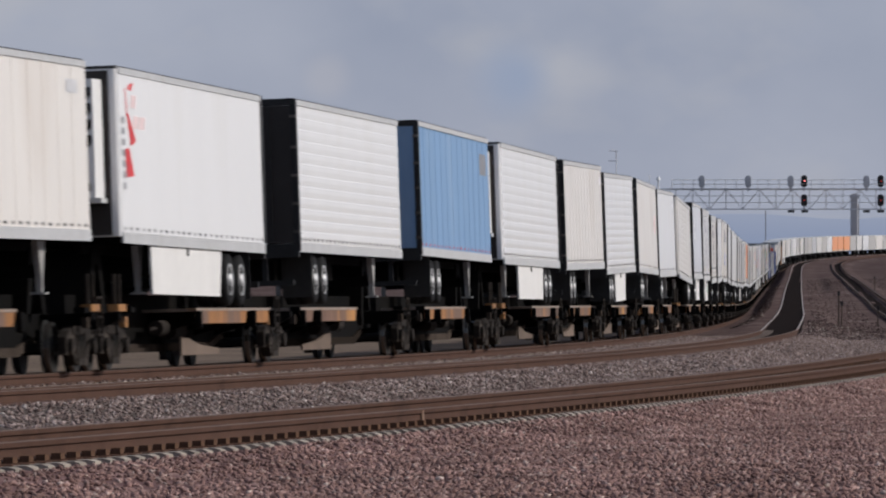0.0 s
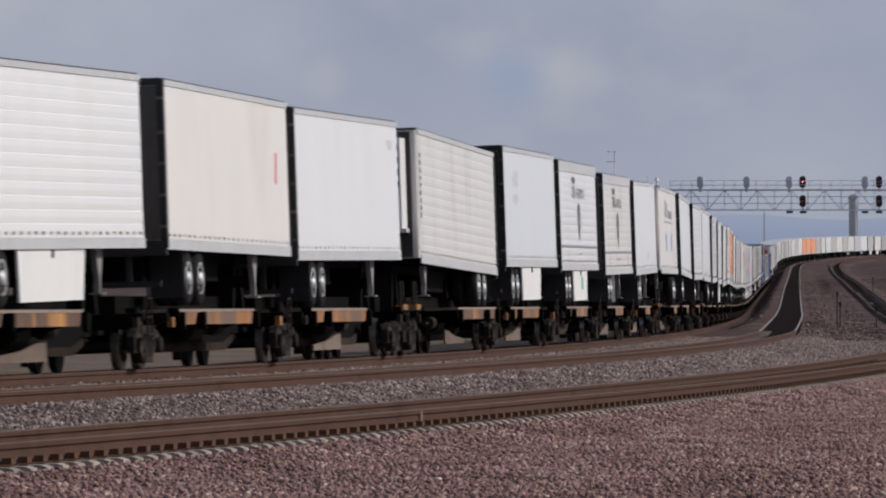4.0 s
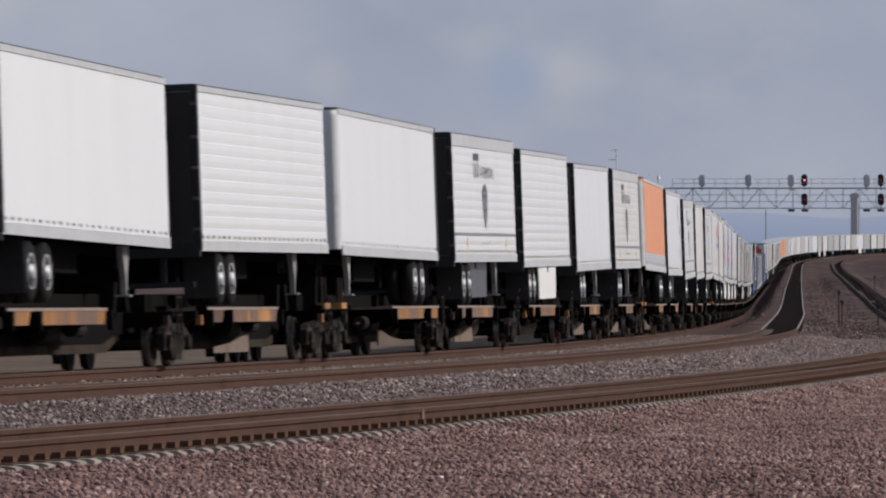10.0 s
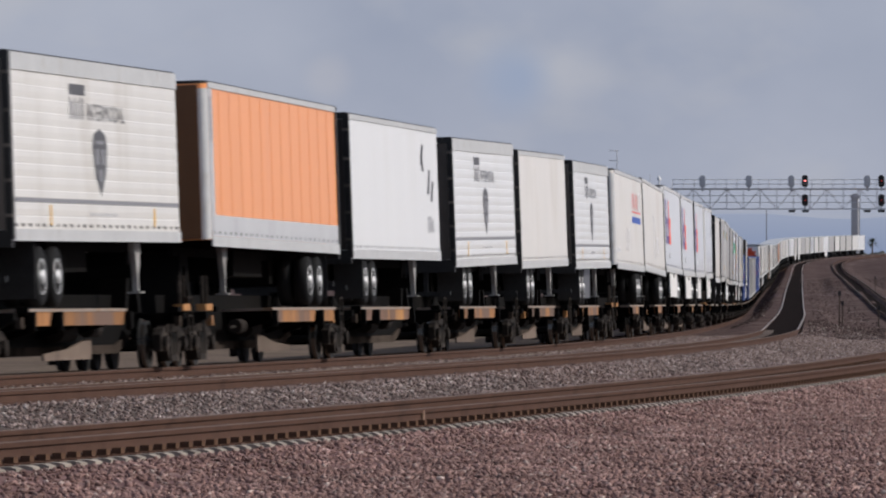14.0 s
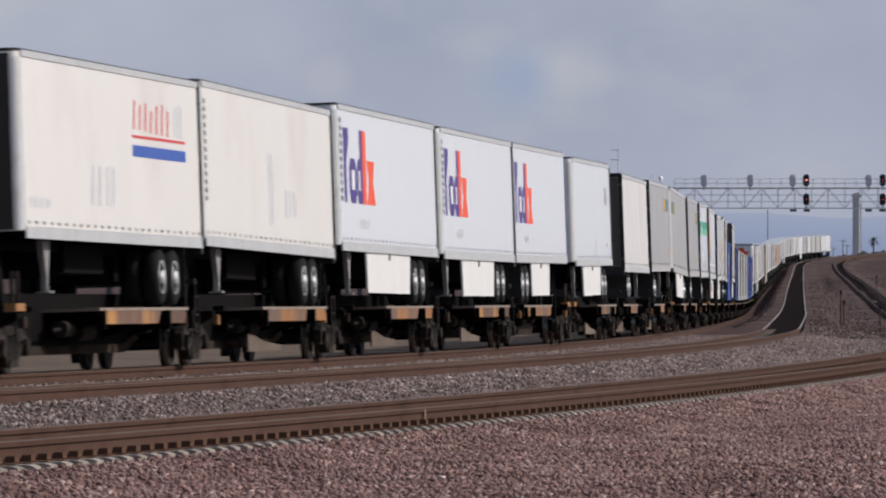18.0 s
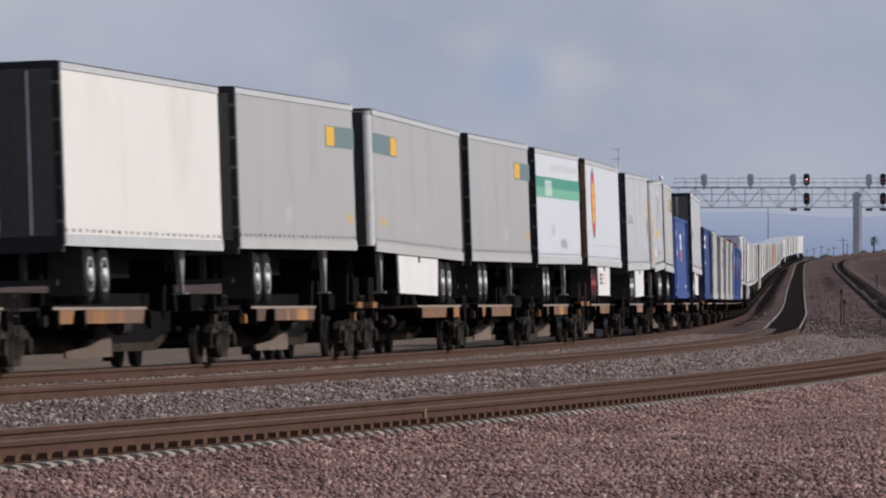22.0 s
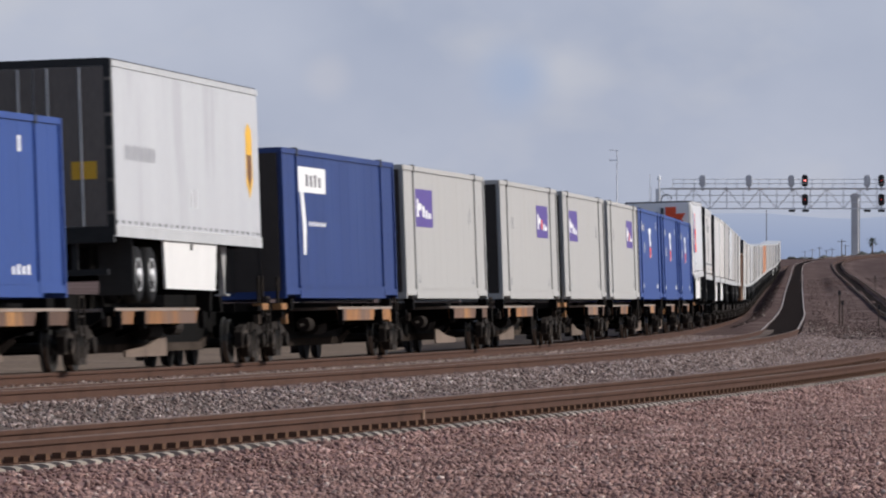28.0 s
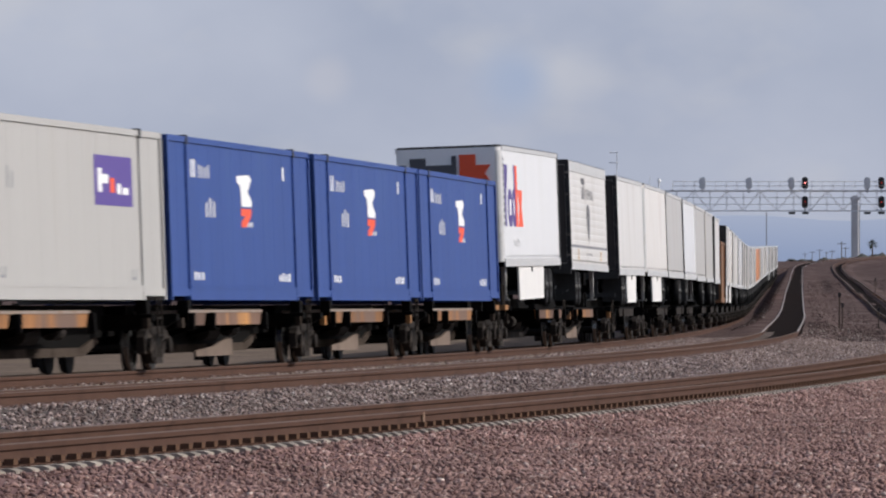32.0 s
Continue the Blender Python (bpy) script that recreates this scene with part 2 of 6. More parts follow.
PURPLE = material("purple_vinyl", (0.10, 0.065, 0.27), 0.5, vary=0.08, scale=2.0)
LETTER = {
    "violet": material("violet_graphic", (0.075, 0.05, 0.22), 0.5, vary=0.12, scale=3.0),
    "flame": material("red_orange_graphic", (0.80, 0.10, 0.04), 0.5, vary=0.12, scale=3.0),
    "dark": material("dark_graphic", (0.09, 0.09, 0.10), 0.5, vary=0.2, scale=3.0),
    "slate": material("slate_graphic", (0.24, 0.24, 0.26), 0.5, vary=0.2, scale=3.0),
    "faint": material("faint_graphic", (0.56, 0.56, 0.58), 0.5, vary=0.2, scale=3.0),
    "mist": material("pale_grey_graphic", (0.36, 0.365, 0.385), 0.5, vary=0.2, scale=3.0),
    "red": material("red_graphic", (0.60, 0.045, 0.05), 0.5, vary=0.2, scale=3.0),
    "pink": material("faded_pink_graphic", (0.74, 0.58, 0.58), 0.5, vary=0.2, scale=3.0),
    "royal": material("royal_blue_graphic", (0.05, 0.11, 0.40), 0.5, vary=0.15, scale=3.0),
    "yellow": material("yellow_graphic", (0.75, 0.42, 0.04), 0.5, vary=0.15, scale=3.0),
    "green": material("green_graphic", (0.06, 0.28, 0.20), 0.5, vary=0.1, scale=3.0),
    "leaf": material("light_green_graphic", (0.16, 0.42, 0.29), 0.5, vary=0.12, scale=3.0),
    "teal": material("grey_green_graphic", (0.14, 0.20, 0.21), 0.5, vary=0.1, scale=3.0),
    "white": material("white_graphic", (0.82, 0.82, 0.82), 0.5, vary=0.08, scale=3.0),
    "brown": material("brown_graphic", (0.16, 0.07, 0.03), 0.5, vary=0.15, scale=3.0),
}
RAIL = material("brown_rail_steel", (0.082, 0.045, 0.033), 0.7, 0.1, vary=0.25, scale=1.5, fine=25, stretch=(1, 1, 1), stain=(0.048, 0.026, 0.019), stain_at=0.58, gloss=0.05)
RAILTOP = material("worn_rail_head", (0.115, 0.078, 0.062), 0.6, 0.1, vary=0.3, scale=1.5, gloss=0.1)
GLINT_TOP = material("glinting_rail_head", (0.30, 0.245, 0.21), 0.42, 0.15, vary=0.25, scale=1.5, gloss=0.4)
CONCRETE = material("concrete_sleeper", (0.35, 0.305, 0.26), 0.85, vary=0.3, scale=3.0, fine=30, stain=(0.32, 0.27, 0.23), stain_at=0.55, pick=0.3, gloss=0.0)
RUSTY_CONCRETE = material("rust_stained_sleeper", (0.15, 0.085, 0.06), 0.9, vary=0.4, scale=3.0, fine=30, stain=(0.08, 0.045, 0.034), stain_at=0.5, gloss=0.0)
CLIP = material("rusted_clip", (0.12, 0.072, 0.05), 0.8, 0.0, vary=0.4, scale=8.0, gloss=0.0)
SIGNAL_GREY = material("galvanised_steel", (0.74, 0.75, 0.78), 0.6, 0.1, vary=0.15, scale=4.0)
SIGNAL_BACK = material("signal_back_grey", (0.58, 0.59, 0.62), 0.6, vary=0.15, scale=4.0)
SIGNAL_BLACK = material("signal_black", (0.02, 0.02, 0.022), 0.6, vary=0.2, scale=4.0)
# Far poles: wood greyed and paled to paint in the haze.
HAZE_WOOD = material("haze_pale_pole_wood", (0.21, 0.20, 0.20), 0.9, vary=0.3, scale=3.0, stretch=(1, 1, 0.1))
WOOD = material("weathered_pole_wood", (0.10, 0.075, 0.06), 0.9, vary=0.3, scale=3.0, stretch=(1, 1, 0.1))
TOWER = material("tower_concrete", (0.56, 0.55, 0.56), 0.9, vary=0.15, scale=0.3, fine=4)
RED_ON = glow("red_signal_lamp", (1.0, 0.22, 0.2), 3.2)
RED_DIM = glow("dim_red_signal_lamp", (0.55, 0.04, 0.03), 0.6)

# ---- the line of the railway ----
# The train's track, stepped by one metre from far to near: heading and bend.
BEND_AT, BEND = (40, 130, 200, 260, 320, 380), (9.05e-4, 7.33e-4, 5.75e-4, 2.96e-4, 1.11e-4, -0.46e-4)
GRADE_AT = (-3000, 430, 500, 555, 617, 660, 700, 800, 937, 1050, 1101, 1153, 1230, 1307, 1384, 1435, 1560, 1900, 5000)
GRADE = (0, 0, 0.1, 0.4, 0.9, 1.25, 1.6, 2.45, 3.45, 4.5, 5.1, 5.8, 6.8, 7.75, 8.6, 9.2, 10.5, 13.0, 22.0)
SPEED = 25.69


def line_of_track():
    near, far = [], []
    x, y, h = 12.413, 350.0, math.atan(0.051475)
    for i in range(1850):
        near.append((x, y, h))
        x, y = x - math.sin(h), y - math.cos(h)
        bend = float(np.interp(y, BEND_AT, BEND))
        if y < 40:
            bend = max(0.0, 9.05e-4 * (1 - (40 - y) / 120))
        h += bend
    x, y, turn = 12.413, 350.0, 0.0
    for i in range(2600):
        h = math.atan(float(np.interp(y, (350, 400, 640, 700), (0.051475, 0.0497, 0.0499, 0.0507)))) + turn
        x, y = x + math.sin(h), y + math.cos(h)
        if y > 1098 and turn < 0.25:
            turn += min(1, (y - 1098) / 60) / 4290
        far.append((x, y, h))
    return np.array(near[::-1] + far)


LINE = line_of_track()
LINE_S = np.arange(len(LINE)) - 1849.0 - 350.46
_z = np.interp(LINE[:, 1], GRADE_AT, GRADE)
_k = np.hanning(41)
LINE_Z = np.convolve(np.pad(_z, 20, mode="edge"), _k / _k.sum(), "valid")


def on_line(s, u=0.0):
    """The place at s metres along the line and u metres to its right, with its heading."""
    x, y, h = (float(np.interp(s, LINE_S, LINE[:, i])) for i in range(3))
    return x + u * math.cos(h), y - u * math.sin(h), float(np.interp(s, LINE_S, LINE_Z)), h


def cant(y):
    return radians(2.0) * float(np.interp(y, (270, 360), (1, 0)))


def ride(s0, s1, lift=0.0, pitch=0.0):
    """The pose of a thing whose ends stand at s0 and s1 on the line."""
    a, b = on_line(s0), on_line(s1)
    fwd = (Vector(b[:3]) - Vector(a[:3])).normalized()
    right = fwd.cross(Vector((0, 0, 1))).normalized()
    up = right.cross(fwd)
    c = cant((a[1] + b[1]) / 2)
    r2, u2 = right * math.cos(c) + up * math.sin(c), up * math.cos(c) - right * math.sin(c)
    m = Matrix((r2, fwd, u2)).transposed().to_4x4()
    mid = (Vector(a[:3]) + Vector(b[:3])) / 2
    return Matrix.Translation(mid) @ m @ Matrix.Translation((0, 0, lift)) @ Matrix.Rotation(pitch, 4, "X")


# ---- mesh helpers ----
def mesh_of(name, verts, faces, mat, smooth=False):
    me = bpy.data.meshes.new(name)
    me.from_pydata([tuple(v) for v in verts], [], faces)
    me.materials.append(mat)
    if smooth:
        me.polygons.foreach_set("use_smooth", [True] * len(me.polygons))
    me.update()
    return me


def put(name, me, parent=None, label="", at=None):
    ob = new(name, me)
    if parent:
        ob.parent = parent
    if label:
        ob["label"] = label
    if at is not None:
        ob.matrix_basis = at
    return ob


class Shape:
    """Collects boxes, prisms and turned forms into one mesh."""

    def __init__(self):
        self.v, self.f = [], []

    def hull(self, pts, faces):
        o = len(self.v)
        self.v += [tuple(p) for p in pts]
        self.f += [tuple(i + o for i in f) for f in faces]
        return self

    def box(self, x0, x1, y0, y1, z0, z1, chamfer=0.0):
        c = chamfer
        if not c:
            p = [(x, y, z) for z in (z0, z1) for y in (y0, y1) for x in (x0, x1)]
            return self.hull(p, [(0, 2, 3, 1), (4, 5, 7, 6), (0, 1, 5, 4), (2, 6, 7, 3), (0, 4, 6, 2), (1, 3, 7, 5)])
        ring = [(x0 + c, y0), (x1 - c, y0), (x1, y0 + c), (x1, y1 - c), (x1 - c, y1), (x0 + c, y1), (x0, y1 - c), (x0, y0 + c)]
        return self.prism([(a, b) for a, b in ring], "z", z0, z1)

    def prism(self, ring, axis, a, b):
        """A ring of two coordinates pushed along an axis: ring is (x, y) for z, (y, z) for x, (x, z) for y."""
        n = len(ring)
        place = {"z": lambda p, h: (p[0], p[1], h), "x": lambda p, h: (h, p[0], p[1]), "y": lambda p, h: (p[0], h, p[1])}[axis]
        pts = [place(p, h) for h in (a, b) for p in ring]
        faces = [(i, (i + 1) % n, n + (i + 1) % n, n + i) for i in range(n)] + [tuple(range(n - 1, -1, -1)), tuple(range(n, 2 * n))]
        if axis == "y":
            faces = [tuple(reversed(f)) for f in faces]
        return self.hull(pts, faces)

    def tube(self, a, b, r0, r1=None, n=8):
        a, b = Vector(a), Vector(b)
        r1 = r0 if r1 is None else r1
        w = (b - a).normalized()
        q = w.orthogonal().normalized()
        e = w.cross(q)
        pts = [c + (q * math.cos(2 * math.pi * i / n) + e * math.sin(2 * math.pi * i / n)) * r for c, r in ((a, r0), (b, r1)) for i in range(n)]
        return self.hull(pts, [(i, (i + 1) % n, n + (i + 1) % n, n + i) for i in range(n)] + [tuple(range(n - 1, -1, -1)), tuple(range(n, 2 * n))])

    def turned(self, centre, profile, n=18):
        """Profile of (offset along x, radius) turned about the x axis through centre."""
        cx, cy, cz = centre
        pts = [(cx + o, cy + r * math.cos(2 * math.pi * i / n), cz + r * math.sin(2 * math.pi * i / n)) for o, r in profile for i in range(n)]
        fs = [(k * n + i, k * n + (i + 1) % n, (k + 1) * n + (i + 1) % n, (k + 1) * n + i) for k in range(len(profile) - 1) for i in range(n)]
        fs += [tuple(range(n - 1, -1, -1)), tuple((len(profile) - 1) * n + i for i in range(n))]
        return self.hull(pts, fs)

    def mesh(self, name, mat, smooth=False):
        return mesh_of(name, self.v, self.f, mat, smooth)


def part(name, shape, mat, parent, label="", smooth=False):
    return put(name, shape.mesh(name, mat, smooth), parent, label)

# ---- ground and tracks ----
TRACK_2 = 4.3
_y_of, _x_of, _h_of = LINE[:, 1], LINE[:, 0], LINE[:, 2]


def track_1(y):
    """How far the foreground track lies to the right of the train's, and how much higher."""
    return float(np.interp(y, (200, 552, 675, 1010), (10.8, 10.9, 10.3, 10.3))), float(np.interp(y, (330, 450, 552, 675, 1010), (-0.105, 0.45, 0.9, 1.4, 1.25)))


def track_2(y):
    return float(np.interp(y, (330, 405, 588, 792, 1012), (TRACK_2, 4.45, 4.4, 4.3, 4.1))), float(np.interp(y, (300, 405, 588, 792, 1012), (0, 0.5, 0.95, 0.95, 1.1)))


def ground_height(x, y):
    xc, h = np.interp(y, _y_of, _x_of), np.interp(y, _y_of, _h_of)
    u, z = (x - xc) * np.cos(h), np.interp(y, _y_of, LINE_Z)
    c, low = track_1(y)
    d, mid = track_2(y)
    bed = float(np.interp(y, (290, 330), (0.17, 0.06)))
    ditch = float(np.interp(y, (380, 450), (mid * 0.85 - 0.34, min(mid * 0.95 - 0.08, low - 0.22))))
    cut = ((-60, -0.75), (-9, -0.6), (-3.4, -0.5), (-2.3, -0.17), (1.2, -0.17), (1.6, -0.20 + 0.15 * mid), (d - 1.6, mid - bed - 0.01), (d + 1.6, mid - bed + 0.01), (d + 2.9, ditch), (c - 2.4, low - 0.24),
           (c - 1.6, low - 0.20), (c - 0.9, low - 0.22), (c + 0.86, low - 0.265), (c + 1.06, low - 0.25), (c + 1.16, low - 0.230), (c + 1.32, low - 0.238), (c + 1.45, low - 0.25), (c + 2.4, low - 0.42), (c + 9, low - 0.52), (c + 60, low - 0.6))
    g = np.interp(u, [p[0] for p in cut], [p[1] for p in cut])
    bank = np.interp(u, (c + 4, c + 16), (0, 1)) * np.interp(y, (520, 760, 1100, 1400), (0, 1.6, 1.2, 0))
    return float(z + g + bank)


def desert_material():
    m = material("desert_dirt", (0.102, 0.072, 0.069), 0.95, vary=0.6, scale=0.22, fine=3.5, bump=0.5, stain=(0.16, 0.122, 0.114), stain_at=0.5, gloss=0.0)
    return m


def build_ground():
    ys = np.concatenate([np.arange(-1500, -100, 100), np.arange(-100, 40, 10), np.arange(40, 300, 4), np.arange(300, 1200, 12), np.arange(1200, 2000, 40), np.array([2000, 2300, 2700, 3300, 4000, 4900])])
    us = np.concatenate([np.array([-2600, -1200, -500, -200, -80, -40, -20, -12, -9, -6]), np.arange(-3.6, 10.8, 0.4), np.arange(10.8, 12.8, 0.1), np.arange(12.8, 14.2, 0.4), np.array([14.5, 15, 16, 18, 20, 23, 26, 30, 40, 60, 100, 250, 600, 1400, 2600])])
    verts, faces = [], []
    for y in ys:
        xc = float(np.interp(y, _y_of, _x_of))
        for u in us:
            x = xc + u
            verts.append((x, y, ground_height(x, y)))
    n = len(us)
    for j in range(len(ys) - 1):
        for i in range(n - 1):
            faces.append((j * n + i, j * n + i + 1, (j + 1) * n + i + 1, (j + 1) * n + i))
    me = mesh_of("ground", verts, faces, desert_material(), True)
    me.materials.append(material("purple_stone_bed", (0.18, 0.11, 0.106), 0.95, vary=0.5, scale=1.2, fine=24, bump=0.8, stain=(0.23, 0.15, 0.14), stain_at=0.52, gloss=0.0))
    me.materials.append(material("grey_stone_bed", (0.125, 0.101, 0.092), 0.95, vary=0.5, scale=1.2, fine=24, bump=0.8, stain=(0.19, 0.16, 0.146), stain_at=0.52, gloss=0.0))
    me.materials.append(material("oily_and_shade_dark_bed", (0.020, 0.0165, 0.0165), 0.9, vary=0.4, scale=1.2, fine=24, bump=0.6, gloss=0.0))
    kind = []
    for j in range(len(ys) - 1):
        c = track_1(ys[j])[0]
        for i in range(n - 1):
            u = (us[i] + us[i + 1]) / 2
            # Dark strip beside the near rail paints in the shaded gaps between sleepers.
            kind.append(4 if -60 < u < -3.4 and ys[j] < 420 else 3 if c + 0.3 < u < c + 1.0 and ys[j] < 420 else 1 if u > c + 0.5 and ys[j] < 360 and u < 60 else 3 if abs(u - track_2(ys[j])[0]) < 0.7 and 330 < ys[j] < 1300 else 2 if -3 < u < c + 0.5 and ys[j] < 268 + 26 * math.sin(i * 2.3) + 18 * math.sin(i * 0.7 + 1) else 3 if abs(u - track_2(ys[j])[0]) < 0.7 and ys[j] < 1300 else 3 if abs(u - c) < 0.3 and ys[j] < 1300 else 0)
    me.materials.append(material("dry_grass_dirt", (0.18, 0.138, 0.112), 0.95, vary=0.6, scale=0.5, fine=6, bump=0.6, stain=(0.16, 0.125, 0.09), stain_at=0.52, gloss=0.0))
    me.polygons.foreach_set("material_index", kind)
    ob = new("ground", me)
    return tagged(ob, "flat brown desert dirt and gravel under the tracks", "ground", kind="structure")


build_ground()

RAIL_RING = ((-0.075, -0.186), (0.075, -0.186), (0.075, -0.172), (0.018, -0.150), (0.008, -0.062), (0.038, -0.054), (0.038, -0.008), (0.030, 0.0), (-0.030, 0.0), (-0.038, -0.008), (-0.038, -0.054), (-0.008, -0.062), (-0.018, -0.150), (-0.075, -0.172))


def offset_of(track, s):
    y = on_line(s)[1]
    return (0.0, 0.0) if track == 3 else track_2(y) if track == 2 else track_1(y)


def rail(track, side, parent):
    """One rail, swept along its track."""
    ss = np.concatenate([np.arange(-1450, -680, 20), np.arange(-680, -350, 1.5), np.arange(-350, 900, 6)])
    verts, faces, n = [], [], len(RAIL_RING)
    for s in ss:
        c, low = offset_of(track, s)
        x, y, z, h = on_line(s, c + side * 0.7525)
        lean = side * 0.7525 * math.sin(cant(y)) if track != 1 else 0.0
        for a, b in RAIL_RING:
            verts.append((x + a * math.cos(h), y - a * math.sin(h), z + low + lean + b))
    for j in range(len(ss) - 1):
        for i in range(n):
            faces.append((j * n + i, j * n + (i + 1) % n, (j + 1) * n + (i + 1) % n, (j + 1) * n + i))
    me = mesh_of("rail", verts, faces, RAIL)
    me.materials.append(RAILTOP)
    me.materials.append(GLINT_TOP)
    # On the rise the middle track's rail heads carry a painted glint.
    me.polygons.foreach_set("material_index", [0 if k % n not in (6, 7, 8) else 2 if track == 2 and ss[k // n] > -400 else 1 for k in range(len(faces))])
    return put("rail", me, parent)


# concrete ends, rust-stained under and beside the rails
SLEEPER = Shape().prism([(-1.28, -0.235), (1.28, -0.235), (1.28, -0.02), (1.22, 0.0), (-1.22, 0.0), (-1.28, -0.02)], "y", -0.13, 0.13).prism([(-1.1, -0.1), (1.1, -0.1), (1.1, 0.005), (-1.1, 0.005)], "y", -0.134, 0.134).mesh("sleeper", CONCRETE)
SLEEPER.materials.append(RUSTY_CONCRETE)
SLEEPER.polygons.foreach_set("material_index", [0] * 8 + [1] * 6)
CLIPS = Shape()
for _sx in (-1, 1):
    for _o in (-0.135, 0.135):
        CLIPS.box(_sx * 0.7525 + _o - 0.045, _sx * 0.7525 + _o + 0.045, -0.085, 0.085, -0.01, 0.06)
CLIPS = CLIPS.mesh("rail_clips", CLIP)


def sleeper_pose(track, s):
    c, low = offset_of(track, s)
    x, y, z, h = on_line(s, c)
    return Matrix.Translation((x, y, z + low - 0.190)) @ Matrix.Rotation(-h, 4, "Z") @ Matrix.Rotation(-cant(y) if track != 1 else 0, 4, "Y")


TRACKS = {}
for _t, _name in ((1, "foreground_track"), (2, "middle_track"), (3, "train_track")):
    _e = new("railway_track")
    TRACKS[_t] = tagged(_e, {1: "brown rusty rails on pale concrete sleepers in purple ballast", 2: "brown rails in grey ballast beside the train", 3: "brown rails under the freight train"}[_t], "railway track", kind="structure")
    for _side in (-1, 1):
        rail(_t, _side, _e)


# a ground weld on the near rail
_c, _low = offset_of(1, -612.32)
_x, _y, _z, _h = on_line(-612.32, _c + 0.7525)
_weld = put("rail_weld", Shape().box(-0.03, 0.044, -0.06, 0.06, -0.15, -0.02, 0.01).mesh("rail_weld", WELD), TRACKS[1], "pale ground weld on the rail", Matrix.Translation((_x, _y, _z + _low)) @ Matrix.Rotation(-_h, 4, "Z"))

# ---- loose stone ----
def stone_material(name, ramp, rough=0.9):
    m = bpy.data.materials.new(name)
    m.use_nodes = True
    n, l = m.node_tree.nodes, m.node_tree.links
    b = n["Principled BSDF"]
    b.inputs["Roughness"].default_value = rough
    b.inputs["Specular IOR Level"].default_value = 0.0
    g, r, t, mx = n.new("ShaderNodeNewGeometry"), n.new("ShaderNodeValToRGB"), n.new("ShaderNodeTexNoise"), n.new("ShaderNodeMixRGB")
    e = r.color_ramp.elements
    while len(e) < len(ramp):
        e.new(0.5)
    for el, (p, c) in zip(e, ramp):
        el.position, el.color = p, (*c, 1)
    co = n.new("ShaderNodeTexCoord")
    t.inputs["Scale"].default_value, t.inputs["Detail"].default_value = 0.9, 5.0
    l.new(co.outputs["Object"], t.inputs["Vector"])
    l.new(g.outputs["Random Per Island"], r.inputs[0])
    mx.blend_type = "MULTIPLY"
    mx.inputs[0].default_value = 0.85
    l.new(r.outputs[0], mx.inputs[1])
    rr = n.new("ShaderNodeMapRange")
    rr.inputs[1].default_value, rr.inputs[2].default_value, rr.inputs[3].default_value, rr.inputs[4].default_value = 0.35, 0.65, 0.6, 1.25
    l.new(t.outputs[0], rr.inputs[0])
    l.new(rr.outputs[0], mx.inputs[2])
    l.new(mx.outputs[0], b.inputs["Base Color"])
    return m


PURPLE_STONE = stone_material("purple_ballast", [(0.0, (0.195, 0.118, 0.104)), (0.35, (0.25, 0.155, 0.138)), (0.75, (0.312, 0.199, 0.177)), (0.95, (0.375, 0.262, 0.233)), (1.0, (0.50, 0.40, 0.352))])
GREY_STONE = stone_material("grey_ballast", [(0.0, (0.14, 0.102, 0.093)), (0.4, (0.21, 0.157, 0.144)), (0.8, (0.29, 0.228, 0.212)), (0.96, (0.38, 0.315, 0.295)), (1.0, (0.55, 0.485, 0.45))])


def stones(name, label, mat, places, size, seed):
    """Many rough stones in one mesh at places (n, 3)."""
    rng = np.random.default_rng(seed)
    n = len(places)
    base = np.array([(1, 0, 0), (-1, 0, 0), (0, 1, 0), (0, -1, 0), (0, 0, 0.52), (0, 0, -0.6)], float)
    v = base[None] * (1 + rng.uniform(-0.35, 0.35, (n, 6, 1))) + rng.uniform(-0.22, 0.22, (n, 6, 3))
    a, b = rng.uniform(0, 6.283, n), rng.uniform(-0.9, 0.9, n)
    ca, sa, cb, sb = np.cos(a), np.sin(a), np.cos(b), np.sin(b)
    x, y, z = v[..., 0], v[..., 1], v[..., 2]
    x, z = x * cb[:, None] - z * sb[:, None], x * sb[:, None] + z * cb[:, None]
    x, y = x * ca[:, None] - y * sa[:, None], x * sa[:, None] + y * ca[:, None]
    k = (size[0] + (size[1] - size[0]) * rng.random(n) ** 2)[:, None]
    v = np.stack([x * k, y * k, z * k], -1) + places[:, None, :]
    f = np.array([(0, 2, 4), (2, 1, 4), (1, 3, 4), (3, 0, 4), (2, 0, 5), (1, 2, 5), (3, 1, 5), (0, 3, 5)])
    faces = (f[None] + 6 * np.arange(n)[:, None, None]).reshape(-1, 3)
    me = bpy.data.meshes.new(name)
    me.vertices.add(6 * n)
    me.vertices.foreach_set("co", v.astype(np.float32).ravel())
    me.loops.add(faces.size)
    me.loops.foreach_set("vertex_index", faces.astype(np.int32).ravel())
    me.polygons.add(len(faces))
    me.polygons.foreach_set("loop_start", np.arange(0, faces.size, 3, dtype=np.int32))
    me.materials.append(mat)
    me.update(calc_edges=True)
    return tagged(new(name, me), label, "gravel", kind="stuff")


